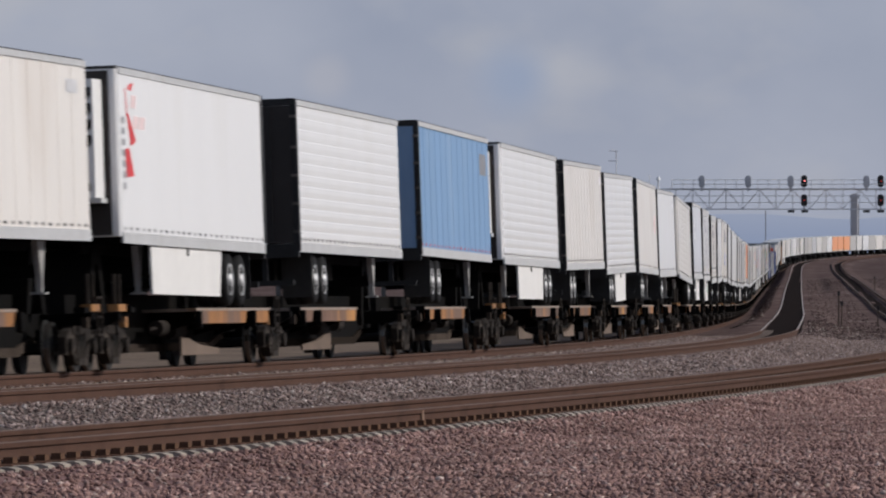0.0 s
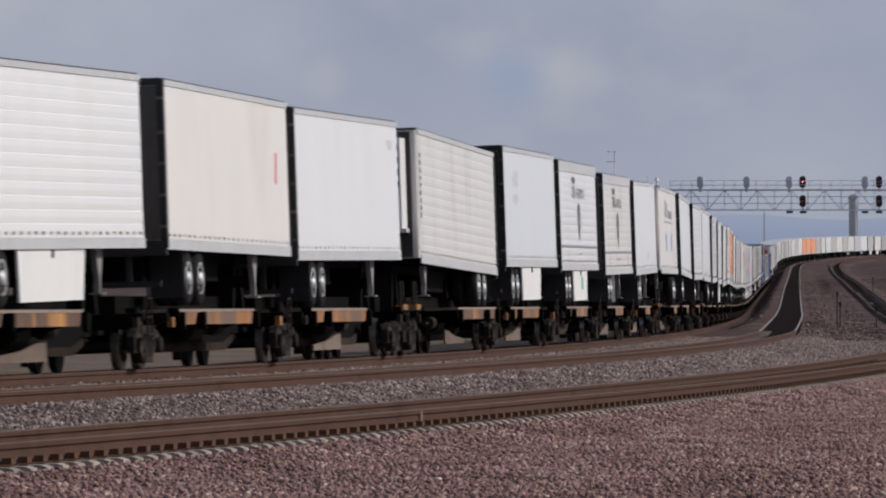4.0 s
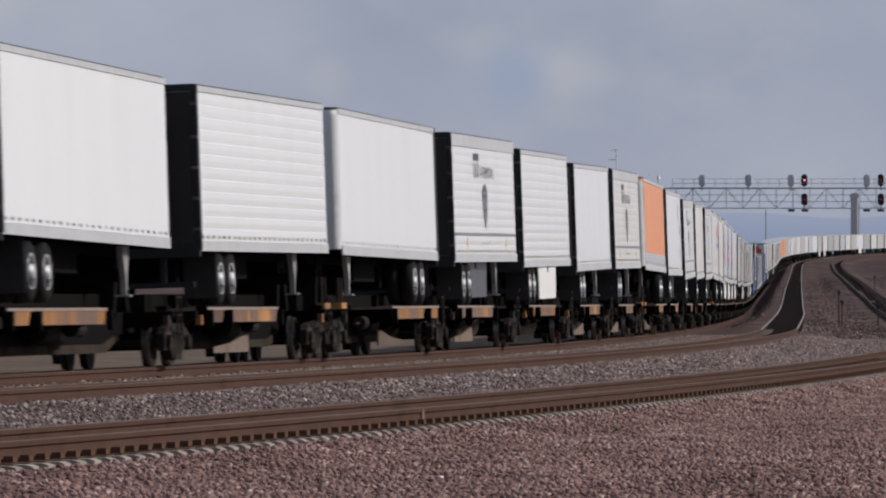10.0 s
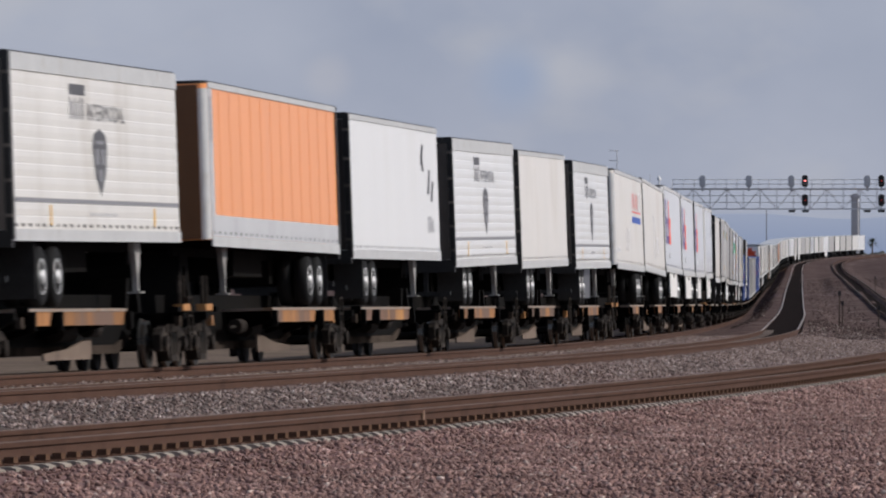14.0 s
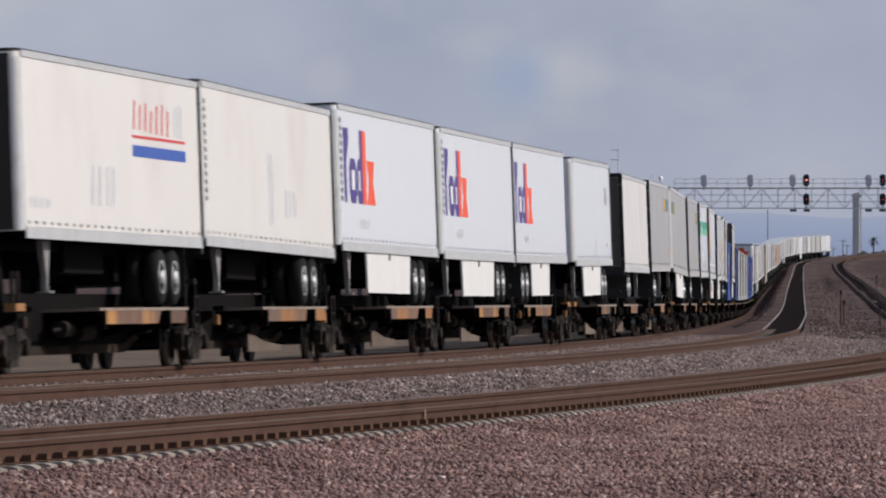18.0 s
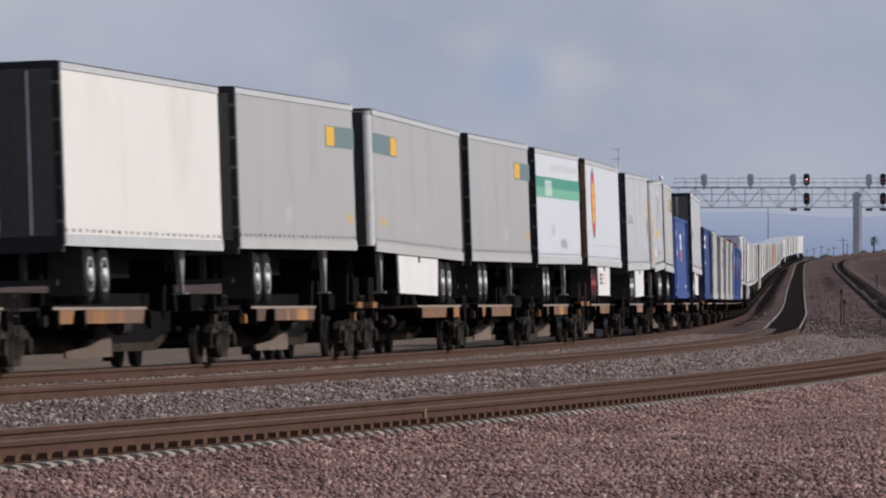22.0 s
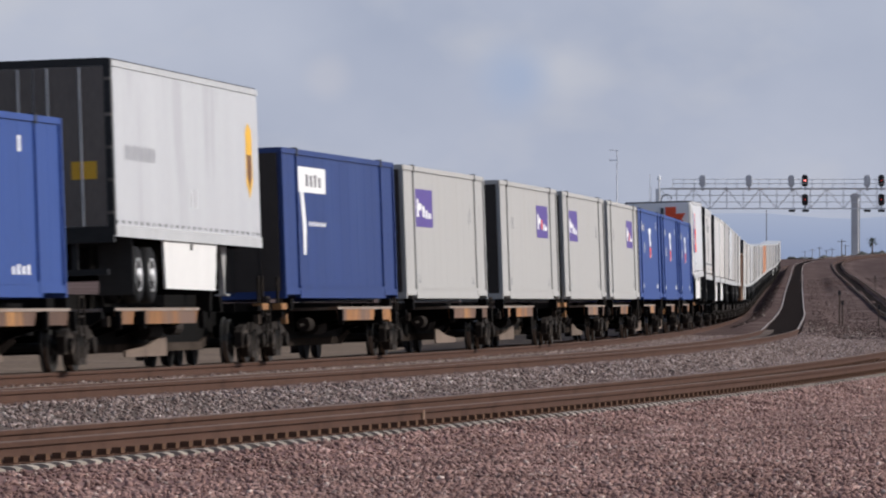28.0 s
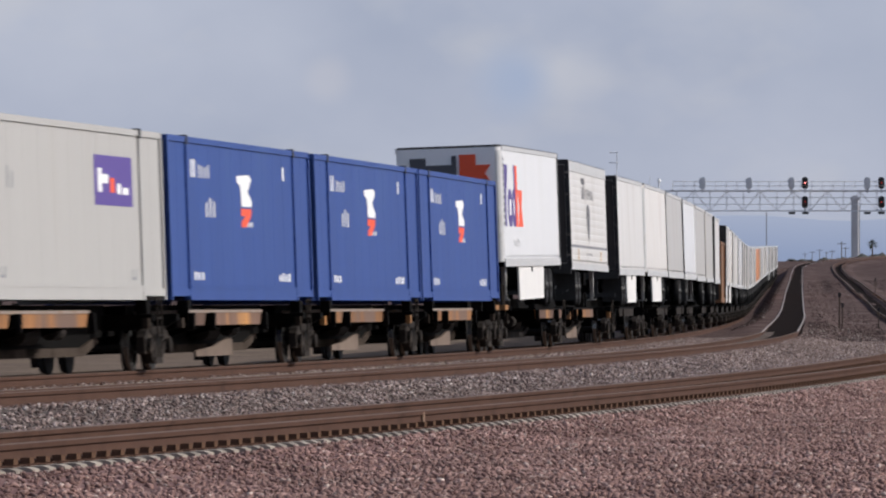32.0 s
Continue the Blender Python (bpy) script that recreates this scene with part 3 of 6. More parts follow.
def strewn(s0, s1, u0, u1, per_m2, seed, from_track=None, sink=0.3, size=0.04):
    rng = np.random.default_rng(seed)
    n = int((s1 - s0) * (u1 - u0) * per_m2)
    s, u = rng.uniform(s0, s1, n), rng.uniform(u0, u1, n)
    x, y, h = (np.interp(s, LINE_S, LINE[:, i]) for i in range(3))
    if from_track == 1:
        u = u + np.interp(y, (200, 552, 675, 1010), (10.8, 10.9, 10.3, 10.3))
    x, y = x + u * np.cos(h), y - u * np.sin(h)
    z = np.array([ground_height(a, b) for a, b in zip(x, y)])
    return np.stack([x, y, z + size * sink], -1)


stones("purple_gravel", "loose purple and pink crushed stone beside the rails", PURPLE_STONE, np.concatenate([strewn(-645, -525, 1.33, 5.5, 115, 1, 1), strewn(-655, -540, 5.5, 14.5, 80, 2, 1)]), (0.02, 0.050), 3)
stones("grey_gravel", "loose grey crushed stone between the tracks", GREY_STONE, np.concatenate([strewn(-640, -500, 5.2, 9.8, 60, 4), strewn(-500, -430, 5.2, 9.8, 34, 5), strewn(-430, -400, 5.2, 9.8, 20, 5), strewn(-400, -365, 5.2, 9.8, 9, 19), strewn(-610, -430, 0.9, 3.5, 42, 6), strewn(-430, -418, 0.9, 3.4, 30, 17), strewn(-630, -440, -2.2, 0.6, 12, 7)]), (0.022, 0.055), 8)

DIRT_STONE = stone_material("brown_stone", [(0.0, (0.065, 0.046, 0.044)), (0.5, (0.093, 0.066, 0.063)), (0.9, (0.12, 0.09, 0.085)), (1.0, (0.30, 0.27, 0.24))])
stones("scattered_rocks", "scattered brown rocks and dirt clods beside the tracks", DIRT_STONE, np.concatenate([strewn(-418, -340, 5.4, 9.6, 9, 18), strewn(-340, 160, 5.6, 9.2, 1.0, 12), strewn(-340, 60, 1.5, 2.9, 3.0, 13), strewn(-200, 200, 12.5, 24, 1.0, 14)]), (0.03, 0.10), 16)


# ---- railway vehicles ----
TRAIN = []      # (thing, near end, far end, lift, pitch)
HALF, TALL = 1.295, 2.96


def wheel_mesh():
    prof = [(-0.07, 0.30), (-0.07, 0.455), (-0.04, 0.455), (-0.035, 0.425), (0.07, 0.415), (0.07, 0.37), (0.02, 0.34), (0.015, 0.16), (0.09, 0.14), (0.09, 0.0)]
    a = Shape()
    a.turned((0.74, 0, 0), prof, 20)
    a.turned((-0.74, 0, 0), [(-o, r) for o, r in prof][::-1], 20)
    a.tube((-1.05, 0, 0), (1.05, 0, 0), 0.075, n=10)
    me = a.mesh("wheelset", WHEEL)
    me.materials.append(TREAD)
    ring = 20 * (len(prof) - 1) + 2
    bright = [1 if 60 <= i < 80 else 0 for i in range(ring)] + [1 if ring - 2 - 80 <= i < ring - 2 - 60 else 0 for i in range(ring)]
    me.polygons.foreach_set("material_index", bright + [0] * (len(me.polygons) - len(bright)))
    return me


WHEELSET = wheel_mesh()
SIDE_FRAME = Shape()
for _m in (-1, 1):
    SIDE_FRAME.prism([(_m * a, b) for a, b in ((0.30, 0.60), (0.55, 0.74), (0.95, 0.68), (1.16, 0.58), (1.16, 0.30), (0.98, 0.28), (0.95, 0.50), (0.72, 0.53), (0.42, 0.47))][::_m], "x", -0.07, 0.07)
    SIDE_FRAME.prism([(_m * a, b) for a, b in ((0.68, 0.50), (0.30, 0.20), (0.24, 0.11), (0.40, 0.11), (0.80, 0.46))][::_m], "x", -0.08, 0.08)
    SIDE_FRAME.box(-0.06, 0.10, _m * 0.33 - 0.05, _m * 0.33 + 0.05, 0.22, 0.66)
SIDE_FRAME.box(-0.08, 0.09, -0.62, 0.62, 0.62, 0.76).box(-0.10, 0.11, -0.36, 0.36, 0.11, 0.22)
for _y in (-0.89, 0.89):
    SIDE_FRAME.turned((0.08, _y, 0.42), [(0, 0.14), (0.07, 0.14), (0.09, 0.07)], 12)
for _y in (-0.2, -0.07, 0.07, 0.2):
    SIDE_FRAME.tube((0.05, _y, 0.22), (0.05, _y, 0.50), 0.055, n=8)
SIDE_FRAME = SIDE_FRAME.mesh("side_frame", TRUCK)
BOLSTER = Shape().prism([(-1.1, 0.42), (1.1, 0.42), (1.1, 0.60), (0.5, 0.72), (-0.5, 0.72), (-1.1, 0.60)], "y", -0.2, 0.2)
BOLSTER.box(-0.62, 0.62, -0.62, -0.56, 0.30, 0.42).box(-0.62, 0.62, 0.56, 0.62, 0.30, 0.42)
BOLSTER = BOLSTER.mesh("bolster", BLACK)


def bogie(parent, y):
    b = put("bogie", BOLSTER, parent, at=Matrix.Translation((0, y, 0)))
    for o in (-0.89, 0.89):
        put("wheelset", WHEELSET, b, at=Matrix.Translation((0, o, 0.42)))
    put("side_frame", SIDE_FRAME, b, "dusty cast side frame", Matrix.Translation((1.0, 0, 0)))
    put("side_frame", SIDE_FRAME, b, "dusty cast side frame", Matrix.Translation((-1.0, 0, 0)) @ Matrix.Rotation(math.pi, 4, "Z"))
    return b


def spine_car(s0, s1, rear_near, ends, box):
    """One platform of an articulated spine car between s0 and s1. rear_near: the wheel platform lies at the near end.
    ends: which ends stand on a bogie of their own; box: it carries a container."""
    L = s1 - s0
    half = L / 2
    car = tagged(new("spine_car"), "black steel spine car with orange wheel platform", "rail car", "platforms of the freight train")
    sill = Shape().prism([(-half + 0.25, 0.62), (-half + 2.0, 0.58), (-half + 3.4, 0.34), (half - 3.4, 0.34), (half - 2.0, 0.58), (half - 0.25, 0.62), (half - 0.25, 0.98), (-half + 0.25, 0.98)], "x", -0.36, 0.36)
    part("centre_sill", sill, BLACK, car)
    # Lower strip: dust, plus the sun that reaches under the deck, in its colour.
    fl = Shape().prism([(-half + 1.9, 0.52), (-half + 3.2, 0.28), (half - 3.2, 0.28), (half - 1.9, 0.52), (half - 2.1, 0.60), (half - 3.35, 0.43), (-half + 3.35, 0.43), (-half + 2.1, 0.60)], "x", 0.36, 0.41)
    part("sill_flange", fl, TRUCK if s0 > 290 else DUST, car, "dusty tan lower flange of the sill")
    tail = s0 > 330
    # Black block added to close the see-through space over the sill.
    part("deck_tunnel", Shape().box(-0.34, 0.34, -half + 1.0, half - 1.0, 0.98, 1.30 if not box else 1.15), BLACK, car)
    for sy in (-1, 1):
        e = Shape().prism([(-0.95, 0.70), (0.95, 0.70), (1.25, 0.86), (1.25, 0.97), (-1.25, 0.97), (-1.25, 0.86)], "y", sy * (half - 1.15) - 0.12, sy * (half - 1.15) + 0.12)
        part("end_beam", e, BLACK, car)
    plate = TRUCK if s0 > 330 else PLATE[(0, 1, 0, 2, 0, 1, 0, 1, 2)[len(TRAIN) % 7]]
    sg = 1 if rear_near else -1
    a, b = sorted((-sg * (half - 1.9), -sg * (half - 10.0)))
    part("deck_plate", Shape().box(-1.33, 1.33, a, b, 0.985, 1.035), BLACK if s0 > 290 else LIP, car, "worn steel deck")
    cut = a + (2.2 if rear_near else 5.9)
    for x0 in (1.285, -1.315):
        for y0, y1 in ((a + 0.05, cut - 0.35), (cut + 0.35, b - 0.05)):
            p = Shape().prism([(y0 + 0.14, 0.76), (y1 - 0.22, 0.76), (y1, 0.985), (y0, 0.985)], "x", x0, x0 + 0.03)
            part("side_plate", p, plate, car, "" if plate is TRUCK else plate.name.replace("_paint", "").replace("_", " ") + " side plate")
    if not tail:
        number = len(TRAIN)
        # Added plate in the shape of the sunlit patch on the sill's side.
        ap = (a + 3.2, b - 0.9) if rear_near else (a + 0.9, b - 3.2)
        tip = ap[0] if not rear_near else ap[1]
        thin = ap[1] if not rear_near else ap[0]
        mid = (tip + thin) / 2
        if number % 4 != 3:
            ring = [(thin, 0.20), (tip, 0.20), (tip, 0.54), (tip + (mid - tip) * 0.3, 0.52), (mid, 0.38), (thin, 0.31)]
            part("sill_apron", Shape().prism(ring if rear_near else ring[::-1], "x", 0.84, 0.88), SUN_PATCH[1 if s0 < -326 < s1 else 0], car, "worn yellow lower side plate of the sill" if s0 < -326 < s1 else "tan lower side plate of the sill")
        for sy in (-1, 1):
            yb = sy * (half - 1.15)
            if ("n" if sy < 0 else "f") in ends:
                part("corner_step", Shape().box(1.10, 1.30, yb - 0.34, yb + 0.34, 0.99, 1.11, 0.02), SAFETY, car, "worn orange corner step")
                for q in (-0.22, 0.22):
                    part("guide_post", Shape().tube((1.2, yb + q, 1.1), (1.2, yb + q, 1.62), 0.035, n=8), TRUCK, car)
            part("hanger_bracket", Shape().box(1.16, 1.26, yb - 0.5 * sy - 0.12, yb - 0.5 * sy + 0.12, 0.72, 0.90), SAFETY if number % 3 == 0 else DUST, car)
        part("brake_cylinder", Shape().tube((0.72, sg * 1.0, 0.70), (0.72, sg * 1.7, 0.70), 0.14, n=12).tube((0.72, sg * 1.7, 0.70), (0.72, sg * 2.3, 0.68), 0.03, n=6), TRUCK, car)
    for k in range(4 if not tail else 0):
        yk = a + 0.6 + k * (b - a - 1.2) / 3
        part("outrigger", Shape().prism([(-1.25, 0.80), (-0.36, 0.55), (0.36, 0.55), (1.25, 0.80), (1.25, 0.98), (-1.25, 0.98)], "y", yk - 0.06, yk + 0.06), BLACK, car)
    hy = sg * (half - 2.6)
    if not box:
        h = Shape().prism([(hy - 0.75, 0.98), (hy - 0.5, 0.98), (hy - 0.12, 1.82), (hy + 0.12, 1.82), (hy + 0.5, 0.98), (hy + 0.75, 0.98), (hy + 0.38, 2.06), (hy - 0.38, 2.06)], "x", -0.6, 0.6)
        part("hitch", h, BLACK, car)
    for y0 in (-half + 2.0, half - 2.0) if not tail else ():
        for sx in (-1, 1):
            q = Shape().box(sx * 1.22 - 0.10, sx * 1.22 + 0.10, y0 - 0.16, y0 + 0.16, 0.97, 1.205 if box else 1.06)
            part("container_pedestal", q, BLACK, car)
    for yb in (a + 0.02, cut, b - 0.02) if not tail else ():
        part("side_bracket", Shape().prism([(yb - 0.06, 0.70), (yb + 0.06, 0.66), (yb + 0.09, 0.985), (yb - 0.09, 0.985)], "x", 1.32, 1.42), BLACK, car)
    r = Shape().tube((0.62, -1.2 * sg, 0.66), (0.62, 0.0, 0.66), 0.17, n=12)
    part("air_reservoir", r, TRUCK, car)
    for sx in (-1, 1) if not tail else ():
        g = Shape().tube((sx * 1.27, half - 0.95, 0.55), (sx * 1.27, half - 0.95, 1.25), 0.022, n=6)
        g.tube((sx * 1.27, half - 0.55, 0.55), (sx * 1.27, half - 0.55, 1.25), 0.022, n=6)
        for z in (0.6, 0.9, 1.22):
            g.tube((sx * 1.27, half - 0.95, z), (sx * 1.27, half - 0.55, z), 0.018, n=6)
        part("grab_iron", g, TRUCK, car)
    hose = Shape().tube((0.5, -half + 0.5, 0.62), (0.55, -half + 0.1, 0.34), 0.03, n=6).tube((0.55, -half + 0.1, 0.34), (0.5, -half - 0.25, 0.5), 0.03, n=6)
    part("brake_hose", hose, BLACK, car)
    if "n" in ends:
        bogie(car, -half + 1.45)
    bogie(car, half - 1.45 if "f" in ends else half)
    if "n" in ends:
        part("coupler", Shape().box(-0.12, 0.12, -half - 0.35, -half + 0.3, 0.66, 0.86), TRUCK, car)
    if "f" in ends:
        part("coupler", Shape().box(-0.12, 0.12, half - 0.3, half + 0.35, 0.66, 0.86), TRUCK, car)
    TRAIN.append((car, s0, s1, 0.0, 0.0))
    return car


TYRE = Shape()
for _o in (0.0, -0.34):
    TYRE.turned((_o, 0, 0), [(-0.13, 0.26), (-0.14, 0.42), (-0.11, 0.49), (0.09, 0.49), (0.13, 0.43), (0.12, 0.28)], 22)
TYRE = TYRE.mesh("tyre", RUBBER, True)
RIM = Shape().turned((0.10, 0, 0), [(-0.06, 0.30), (0.03, 0.29), (0.02, 0.26), (-0.02, 0.20), (-0.02, 0.12), (0.05, 0.11), (0.06, 0.0)], 18).mesh("rim", CHROME, True)
RED_RIM = RIM.copy()
RED_RIM.materials[0] = material("red_painted_rim", (0.35, 0.035, 0.045), 0.5, vary=0.2, scale=6.0)
DULL_RIM = RIM.copy()
DULL_RIM.materials[0] = HARDWARE


def skin(thing):
    """How far out a mark lies on the side of a trailer or of a container."""
    return HALF - 0.0105 if thing.name.startswith("shipping_container") else HALF + 0.0115


def graphic(thing, L, y0, y1, z0, z1, ink, slant=0.0, points=None, name="painted_mark", out=0.0):
    """A flat mark on the thing's side, y from its near end and z from its floor."""
    ring = points or [(y0, z0), (y1, z0), (y1 + slant, z1), (y0 + slant, z1)]
    ring = [(a - L / 2, b) for a, b in ring]
    x = skin(thing) + out
    return part(name, Shape().prism(ring, "x", x - 0.003, x), LETTER[ink] if isinstance(ink, str) else ink, thing)


def bars(thing, L, y0, y1, z0, z1, n, ink, fill=0.5, name="lettering", seed=0, out=0.0):
    """Unreadable writing as upright bars in one mark."""
    rng = random.Random(seed + n)
    sh, w, x = Shape(), (y1 - y0) / n, skin(thing) + out
    for i in range(n):
        a = y0 + i * w - L / 2
        top = z1 - rng.random() * 0.25 * (z1 - z0)
        sh.box(x - 0.003, x, a, a + w * fill, z0, top)
    return tagged(part(name, sh, LETTER[ink], thing), kind="stuff")


def column(thing, L, y, z0, z1, n, ink="dark", w=0.22):
    """A number painted downwards, as small bars."""
    y, x = max(y, 0.30), HALF + 0.0165
    sh, step = Shape(), (z1 - z0) / n
    for i in range(n):
        sh.box(x - 0.003, x, y - L / 2, y - L / 2 + w, z0 + i * step, z0 + i * step + step * 0.6)
    return tagged(part("number_column", sh, LETTER[ink], thing), kind="stuff")


def trailer(near, far, zn, zf, paint, side="smooth", nose=False, end="door", skirt=False, low=0.0, label="", reefer=False, plain=False, pup=False, red_hubs=False):
    """A highway trailer lying between near and far on the line, its roof at zn and zf over the rails.
    nose: its front faces the near end, else its rear doors do."""
    L = 8.1 if pup else min(16.15, max(13.72, far - near))
    mid = (near + far) / 2
    near, far = mid - L / 2, mid + L / 2
    half, W = L / 2, HALF
    P = PAINT[paint]
    t = tagged(new("semi_trailer"), label or "white box trailer riding on a spine car", "trailer", "trailers on the freight train")
    r = (0.06 if reefer else 0.16) if nose else 0.03
    r2 = 0.03 if nose else 0.25

    def corner(cx, cy, rad, a0):
        return [(cx + rad * math.cos(radians(a0 + k * 22.5)), cy + rad * math.sin(radians(a0 + k * 22.5))) for k in range(5)]
    ring = corner(-W + r, -half + r, r, 180) + corner(W - r, -half + r, r, 270) + corner(W - r2, half - r2, r2, 0) + corner(-W + r2, half - r2, r2, 90)
    body = part("body", Shape().prism(ring, "z", 0.10, TALL - 0.03), P, t)
    inner = [(x * 0.985, y * 0.997) for x, y in ring]
    part("roof", Shape().prism(inner, "z", TALL - 0.03, TALL + 0.025), PAINT["silver"] if plain else HARDWARE, t, "" if plain else "dark roof edge")
    y0, y1 = -half + r, half - r2
    top = 0.28 if side == "shield" else 0.11
    for sx in (-1, 1):
        x0, x1 = sorted((sx * (W - 0.005), sx * (W + 0.028)))
        part("top_rail", Shape().box(x0, x1, y0, y1, TALL - top, TALL - 0.005), ALU, t, "grey metal top rail")
        part("bottom_rail", Shape().prism([(y0, -0.02), (y1, -0.02), (y1, 0.17), (y0, 0.17)], "x", x0, x1), PAINT["worn"] if paint == "grey" else ALU, t, "dull metal bottom rail")
    lo, hi = 0.175, TALL - top - 0.005
    if not plain:
        if side in ("rib", "shield"):
            n = 12
            for k in range(n):
                a, b = lo + (hi - lo) * k / n, lo + (hi - lo) * (k + 1) / n
                ringp = [(W - 0.004, a), (W + 0.002, a + 0.006), (W + 0.008, a + 0.10), (W + 0.008, b - 0.02), (W - 0.004, b)]
                part("side_panel", Shape().prism(ringp, "y", y0 + 0.02, y1 - 0.02), P, t)
        elif side == "vertical":
            n = 13
            for k in range(n):
                a, b = y0 + (y1 - y0) * k / n, y0 + (y1 - y0) * (k + 1) / n
                ringp = [(W - 0.004, a + 0.01), (W + 0.003, a + 0.10), (W + 0.003, b - 0.10), (W - 0.004, b - 0.01)]
                part("side_panel", Shape().prism(ringp, "z", lo, hi), P, t)
                part("side_post", Shape().box(W - 0.004, W + 0.005, b - 0.03, b + 0.03, lo, hi), P, t)
        else:
            n = 5
            for k in range(n):
                a, b = y0 + (y1 - y0) * k / n, y0 + (y1 - y0) * (k + 1) / n
                part("side_panel", Shape().box(W - 0.004, W + 0.008, a + 0.001, b - 0.001, lo, hi), P, t)
        rv = Shape()
        marks = 19 if paint == "blue" else 26
        for k in range(marks):
            yy = y0 + 0.3 + k * (y1 - y0 - 0.6) / (marks - 1)
            rv.box(W + 0.006, W + 0.0115, yy - (0.11 if k % 3 else 0.05), yy + 0.07, 0.21, 0.262)
        tagged(part("marker_strip", rv, LETTER["red"] if paint == "blue" else HARDWARE, t, "broken line of small markers along the side"), kind="stuff")
    # ends: sign -1 is the near end
    for sy in (-1, 1):
        is_nose = nose == (sy < 0)
        ye = sy * half
        if is_nose:
            yy = sorted((ye, ye + sy * 0.03))
            if not reefer and not plain and sy < 0:
                arc = [(x + (0.007 if x > 0 else 0), y - 0.007) for x, y in corner(W - r, -half + r, r, 270)]
                part("nose_corner", Shape().prism(arc + [(W - r, -half + r)], "z", 0.11, TALL - 0.12), ALU, t, "silver rounded corner of the nose")
            if end in ("dark", "brown") or sy > 0 or reefer:
                # Dark and brown fronts carry the nose's shade in their colour.
                part("front_wall", Shape().box(-W + 0.15, W - 0.15, *yy, 0.12, TALL - 0.06), LETTER["brown"] if end == "brown" else SHADE_END if end == "dark" or reefer else P, t)
            if reefer:
                yy = sorted((ye + sy * 0.03, ye + sy * 0.55))
                unit = Shape().prism([(-0.98, yy[0]), (0.98, yy[0]), (1.0, yy[1]), (-1.0, yy[1])] if sy > 0 else [(-0.98, yy[0]), (0.98, yy[0]), (1.04, yy[1]), (-1.04, yy[1])], "z", 0.75, 2.75)
                u = part("refrigeration_unit", unit, PAINT["white"], t, "white refrigeration unit with black grille")
                fy = (yy[0] - 0.015, yy[0]) if sy < 0 else (yy[1], yy[1] + 0.015)
                if reefer == "vents":
                    part("blue_cap", Shape().box(-0.80, 0.80, *fy, 2.25, 2.72), LETTER["royal"], u)
                    for z in (0.92, 1.22):
                        part("vent", Shape().box(0.42, 0.72, *fy, z, z + 0.2), HARDWARE, u)
                else:
                    for k in range(4):
                        part("grille_panel", Shape().prism([(0.1, 1.62 + k * 0.27), (0.86, 1.58 + k * 0.27), (0.94, 1.66 + k * 0.27), (0.94, 1.80 + k * 0.27), (0.1, 1.80 + k * 0.27)], "y", *fy), BLACK, u)
                    part("vent", Shape().box(0.45, 0.9, *fy, 0.86, 1.0), BLACK, u)
                    part("lower_ledge", Shape().box(-1.0, 1.08, yy[0] - 0.04, yy[1], 0.66, 0.74), ALU, u)
        else:
            yy = sorted((ye - sy * 0.01, ye + sy * 0.03))
            dm = SHADE_END if end == "dark" else (P if end == "paint" else DOOR)
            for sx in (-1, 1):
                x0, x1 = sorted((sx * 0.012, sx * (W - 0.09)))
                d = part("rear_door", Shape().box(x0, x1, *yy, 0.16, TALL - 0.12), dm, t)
                if plain:
                    continue
                rod = Shape()
                for xr in (0.25, 0.8):
                    rod.tube((sx * xr, ye + sy * 0.06, 0.15), (sx * xr, ye + sy * 0.06, TALL - 0.13), 0.02, n=6)
                part("lock_rod", rod, ALU if end == "door" else HARDWARE, d)
                for zz in (0.35, 0.9, 1.45, 2.0, 2.6) if sx > 0 and sy < 0 else ():
                    part("hinge", Shape().box(W - 0.10, W + 0.031, *sorted((ye + sy * 0.02, ye + sy * 0.05)), zz, zz + 0.055), DOOR, d)
            fr = Shape()
            for sx in (-1, 1):
                fr.box(*sorted((sx * (W - 0.085), sx * (W + 0.03))), *sorted((ye - sy * 0.14, ye + sy * 0.035)), 0.0, TALL)
            fr.box(-W, W, *sorted((ye - sy * 0.14, ye + sy * 0.034)), TALL - 0.11, TALL + 0.012).box(-W, W, *sorted((ye - sy * 0.14, ye + sy * 0.034)), -0.12, 0.15)
            part("door_frame", fr, HARDWARE, t)
            if not plain:
                gd = Shape().box(-W * 0.9, W * 0.9, *sorted((ye - sy * 0.16, ye - sy * 0.06)), -0.66, -0.56)
                for sx in (-1, 1):
                    gd.box(sx * 0.6 - 0.05, sx * 0.6 + 0.05, *sorted((ye - sy * 0.15, ye - sy * 0.08)), -0.6, -0.08)
                part("underride_guard", gd, HARDWARE, t)
    # running gear
    sg = 1 if nose else -1           # the rear lies at sg * half
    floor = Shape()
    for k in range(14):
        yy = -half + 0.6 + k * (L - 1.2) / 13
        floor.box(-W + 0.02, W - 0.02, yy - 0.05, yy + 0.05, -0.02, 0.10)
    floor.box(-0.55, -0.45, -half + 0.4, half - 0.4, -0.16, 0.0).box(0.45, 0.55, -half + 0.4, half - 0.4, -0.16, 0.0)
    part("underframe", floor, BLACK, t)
    drop = (zn + zf) / 2 - TALL - 1.04
    for back in (2.5, 3.75):
        ya = sg * (half - back)
        if not plain:
            part("axle", Shape().tube((-1.0, ya, 0.49 - drop), (1.0, ya, 0.49 - drop), 0.07, n=8), BLACK, t)
        for sx in (-1, 1):
            w = put("tyre", TYRE, t, at=Matrix.Translation((sx * 1.12, ya, 0.49 - drop)) @ Matrix.Rotation(0 if sx > 0 else math.pi, 4, "Z"))
